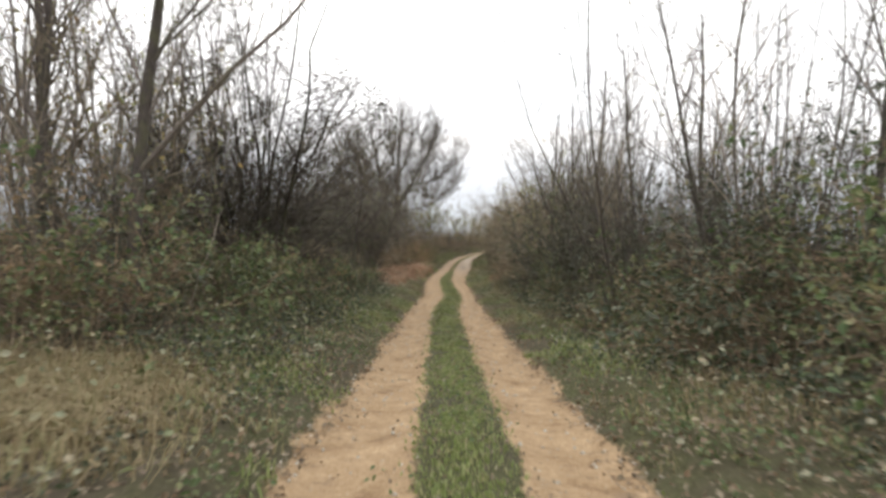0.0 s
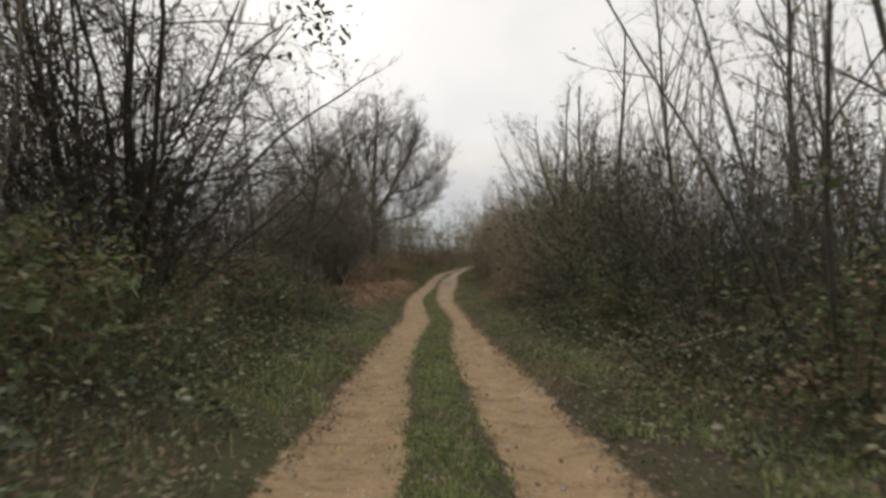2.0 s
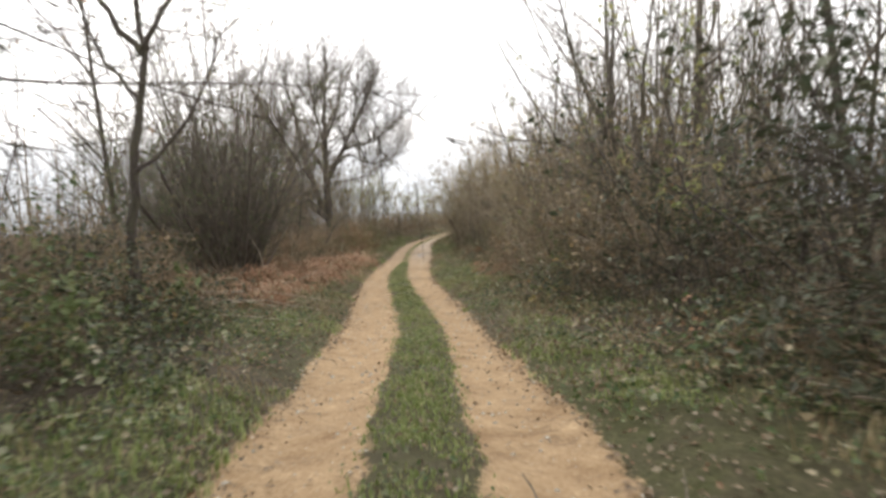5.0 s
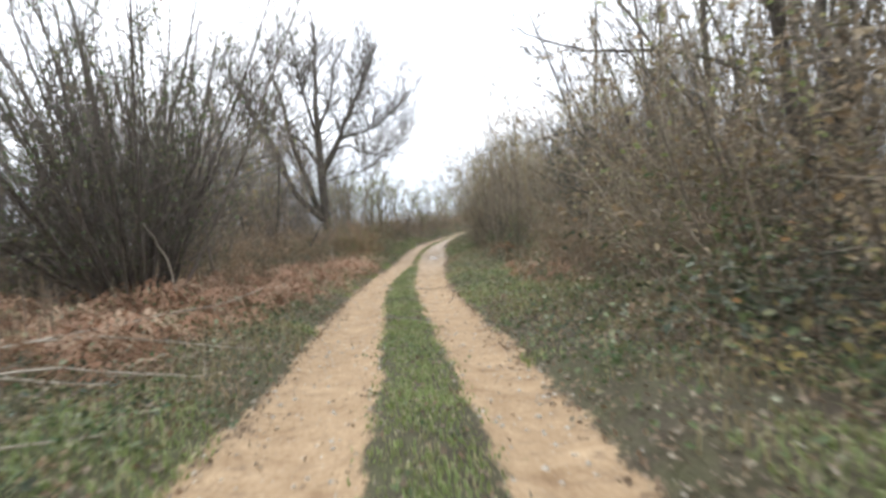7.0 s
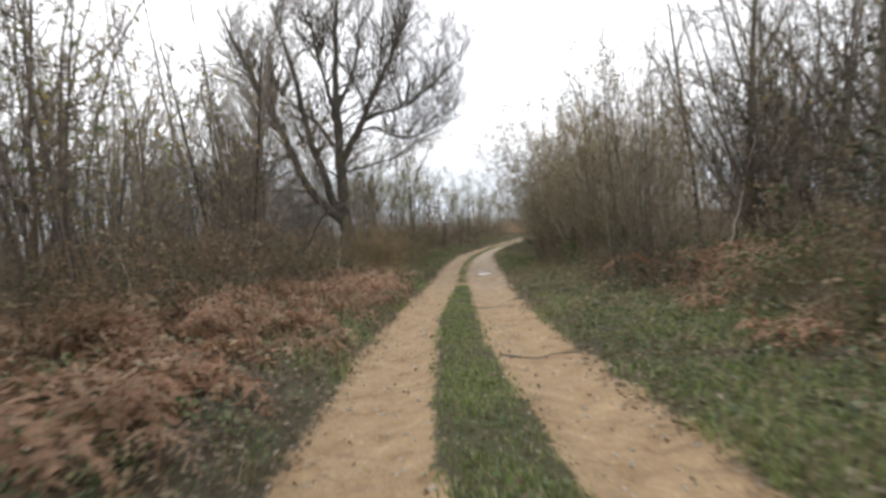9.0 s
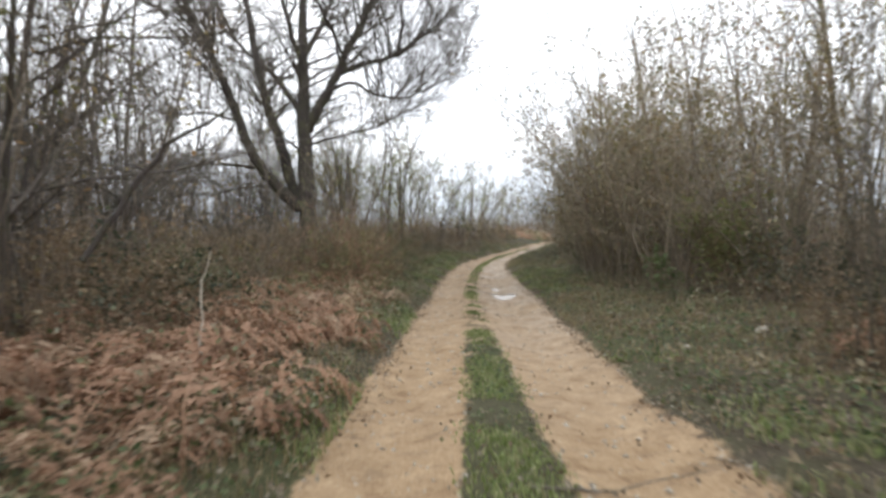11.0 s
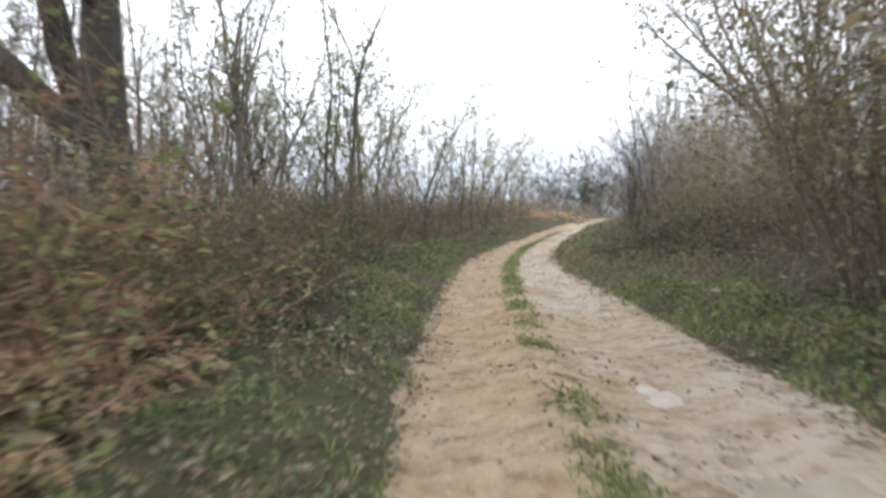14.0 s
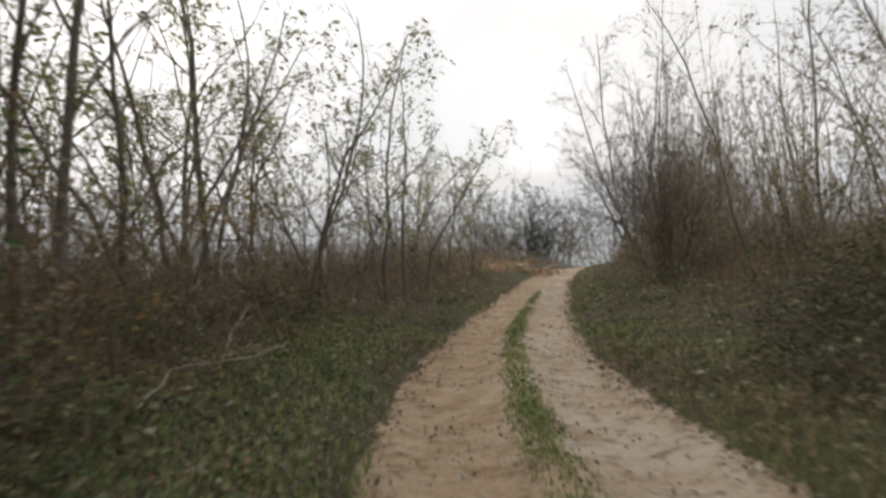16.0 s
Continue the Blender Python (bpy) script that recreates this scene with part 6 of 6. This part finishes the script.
stick("broken_branch", [(-2.9, 45.6, 0.05), (-3.15, 46.4, 0.4), (-3.3, 46.7, 0.75), (-3.25, 46.9, 1.1)], 0.02, "bleached broken branch propped in the bracken", group=G1, twigs=2)
stick("broken_branch", [(-4.7, 39.2, 0.2), (-4.75, 39.3, 0.7), (-5.0, 39.4, 1.05)], 0.018, "pale dead branch among bracken", group=G1, twigs=1)
stick("fallen_branch", [(-1.55, 68.0, 0.1), (-1.6, 69.0, 0.22), (-1.0, 69.5, 0.2), (-0.7, 70.0, 0.25)], 0.014, "pale forked branch lying on the grass", group=G1, twigs=4)
stick("fallen_branch", [(-1.3, 69.4, 0.1), (-1.25, 69.9, 0.4), (-1.1, 70.3, 0.6)], 0.012, "pale broken branch on the verge", group=G1, twigs=2)
stick("leaning_pole", [(5.8, 44.5, 0.6), (6.3, 45.0, 1.5), (7.0, 45.7, 2.6), (7.7, 46.4, 3.5)], 0.025, "thin pale pole leaning in the bracken", group=G1)
stick("fallen_branch", [(2.7, 13.2, 0.25), (3.4, 13.1, 0.4), (4.2, 13.0, 0.55)], 0.014, "grey fallen branch caught in brambles", group=G1, twigs=3)
stick("fallen_branch", [(2.6, 19.2, 0.05), (3.1, 18.8, 0.06), (3.7, 18.6, 0.1)], 0.013, "bleached stick on the verge", group=G1, twigs=2)
stick("leaning_pole", [(-4.2, 9.7, 0.3), (-3.95, 9.75, 1.1), (-3.7, 9.8, 2.0)], 0.014, "thin pale dead stem leaning in the brambles", group=G1)
stick("fallen_branch", [(1.95, 6.7, 0.42), (2.4, 6.72, 0.5), (2.95, 6.75, 0.55)], 0.0055, "thin pale cane lying over the brambles", group=G1)
stick("dead_limb", [(-3.9, 45.6, 1.0), (-3.6, 45.8, 1.6), (-3.3, 45.9, 2.1), (-2.8, 46.0, 2.5)], 0.035, "dark broken limb standing in the brush", M_BARK, G1, 3)
stick("dead_limb", [(-5.4, 44.2, 0.7), (-4.7, 44.6, 1.2), (-4.1, 44.9, 1.7)], 0.03, "dark fallen limb lying on the brush", M_BARK, G1, 3)


def stone(x, y, size, label, seed):
    rng = random.Random(seed)
    bm = bmesh.new()
    bmesh.ops.create_icosphere(bm, subdivisions=2, radius=size)
    for v in bm.verts:
        v.co *= rng.uniform(0.82, 1.1)
        v.co.z *= 0.6
    me = bpy.data.meshes.new("stone")
    bm.to_mesh(me)
    bm.free()
    me.materials.append(M_STONE)
    ob = new("stone", me)
    ob.location = (x, y, gz(x, y) + size * 0.3)
    return tagged(ob, label, "stone", "stones on the verge")


ms, ns, ls, ps = mat_base("pale_stone")
q1 = noise_node(ns, ls, 14, 6)
q2 = ramp_node(ns, ls, q1.outputs["Fac"], [(0.3, (0.32, 0.28, 0.22)), (0.7, (0.62, 0.57, 0.48))])
ls.new(q2.outputs[0], ps.inputs["Base Color"])
ps.inputs["Roughness"].default_value = 0.9
bump_node(ns, ls, q1.outputs["Fac"], 0.5, 0.02, ps)
M_STONE = ms
for i, (x, y, size, lab) in enumerate((
    (-1.95, 14.7, 0.095, "pale limestone lump beside the rut"), (3.4, 10.05, 0.09, "flat whitish stone in the grass"), (-2.1, 11.4, 0.06, "small pale stone on the verge"),
    (3.6, 48.1, 0.1, "whitish stone in the dry grass"), (3.0, 61.6, 0.06, "pale stone in the green grass"), (2.4, 15.6, 0.08, "pale stone on the verge"), (2.55, 15.9, 0.05, "small pale stone on the verge"),
    (2.2, 47.2, 0.06, "small pale stone in the grass"), (-1.7, 53.0, 0.05, "small pale stone by the rut"),
)):
    stone(x, y, size, lab, 40 + i)

# gravel on the track
g2 = np.random.default_rng(8)
n = 9500
y = g2.uniform(0.5, 84, n)
x = track_x(y) + g2.uniform(-1, 1, n) * np.interp(y, *T_W) * 1.05
keep = np.abs(x - track_x(y) - np.interp(y, *T_M)) > np.interp(y, *T_H) * 0.9
x, y = x[keep], y[keep]
r = 0.006 + 0.02 * g2.random(len(x)) ** 3
z = ground_z(x, y)
octa = np.array([(1, 0, 0), (0, 1, 0), (-1, 0, 0), (0, -1, 0), (0, 0, 0.8), (0, 0, -0.5)], float)
V = np.stack([x, y, z + r * 0.3], -1)[:, None] + octa[None] * r[:, None, None] * g2.uniform(0.6, 1.3, (len(x), 6, 1))
tri = np.array([(0, 1, 4), (1, 2, 4), (2, 3, 4), (3, 0, 4), (1, 0, 5), (2, 1, 5), (3, 2, 5), (0, 3, 5)])
F = (np.arange(len(x)) * 6)[:, None, None] + tri[None]
tagged(new("gravel", make_mesh("gravel", V.reshape(-1, 3), F.reshape(-1, 3), M_STONE)), "small pale stones scattered on the dirt", "gravel", kind="stuff")


def puddle(cx, cy, rx, ry, label, seed):
    rng = random.Random(seed)
    ring = []
    for i in range(40):
        a = i / 40 * 2 * math.pi
        k = 1 + 0.10 * math.sin(3 * a + seed) + 0.07 * math.sin(7 * a + 2 * seed) + rng.gauss(0, 0.03)
        ring.append((rx * k * math.cos(a), ry * k * math.sin(a), 0))
    z0 = gz(cx, cy)
    V = [(0, 0, 0.006)] + [(a * k, b * k, gz(cx + a * k, cy + b * k) - z0 + 0.006 - 0.01 * k**4) for k in (0.25, 0.5, 0.75, 1.0) for a, b, c in ring]
    F = [[0, 1 + i, 1 + (i + 1) % 40] for i in range(40)]
    F += [[1 + j * 40 + i, 41 + j * 40 + i, 41 + j * 40 + (i + 1) % 40, 1 + j * 40 + (i + 1) % 40] for j in range(3) for i in range(40)]
    ob = new("puddle", make_mesh("puddle", V, F, M_WATER, True))
    ob.location = (cx, cy, z0)
    return tagged(ob, label, "puddle", "puddles in the rut")


mw, nw, lw, pw = mat_base("muddy_water")
w1 = noise_node(nw, lw, 5, 4)
w2 = ramp_node(nw, lw, w1.outputs["Fac"], [(0.3, (0.34, 0.27, 0.20)), (0.7, (0.44, 0.37, 0.29))])
lw.new(w2.outputs[0], pw.inputs["Base Color"])
pw.inputs["Roughness"].default_value = 0.12
pw.inputs["IOR"].default_value = 1.33
M_WATER = mw
puddle(1.05, 56.5, 0.38, 0.68, "shallow pale puddle in the wheel rut", 1)
puddle(0.95, 58.3, 0.16, 0.3, "small shallow puddle in the wheel rut", 2)

# broad-leaved weeds at the edge
WEED = [(6, 0.08, 0.02, 7, 50, 0.35, 0.2), (4, 0.12, -0.05, 0, 0, 0, 0)]
MAKERS["weed"] = lambda m: shrub(m, "weed", "tall leafy green weed with broad leaves", "weed", "broad-leaved weeds", 91, 7, 1.35, 22, WEED, 0.008, 170, 0.17, L_WEED, M_CANE, 0.15, 0.03)
L_WEED = leaf_mat("leaves_weed", [(0.12, 0.17, 0.07), (0.17, 0.22, 0.09), (0.24, 0.27, 0.13), (0.14, 0.18, 0.06)])
for x, y, s in ((-3.1, 11.6, 1.0), (-3.3, 10.4, 1.1), (-2.6, 12.6, 0.6), (-2.7, 8.6, 0.6), (-3.2, 18.2, 0.8), (-2.9, 20.6, 0.7), (3.0, 8.0, 0.6), (3.2, 17.4, 0.7), (2.9, 27.5, 0.7), (-3.0, 23.5, 0.8), (3.4, 36.5, 0.6), (-2.9, 66.0, 0.6), (4.2, 53.0, 0.9)):
    plant("weed", x, y, s)

# a leafy branch of the first tall shrub, over the track's edge
hz = PROTO["hazel_big"]
inv = hz.matrix_basis.inverted()
rl = random.Random(77)
wood = Wood()
line = [inv @ Vector(p) for p in ((-4.6, 16.6, 3.4), (-3.6, 16.4, 4.3), (-2.7, 16.0, 4.8), (-2.1, 15.8, 5.1), (-1.6, 15.65, 4.9))]
wood.add(line, 0.022, 0.006)
sub("branch", wood.mesh("branch", M_LIMB), hz)
spots = [line[3].lerp(line[4], rl.random()) + Vector((rl.gauss(0, 0.25), rl.gauss(0, 0.3), rl.gauss(-0.1, 0.28))) for i in range(130)]
sub("foliage", leaf_mesh("foliage", spots, 0.13, L_DARK, rl), hz, "hanging dark green leaves")
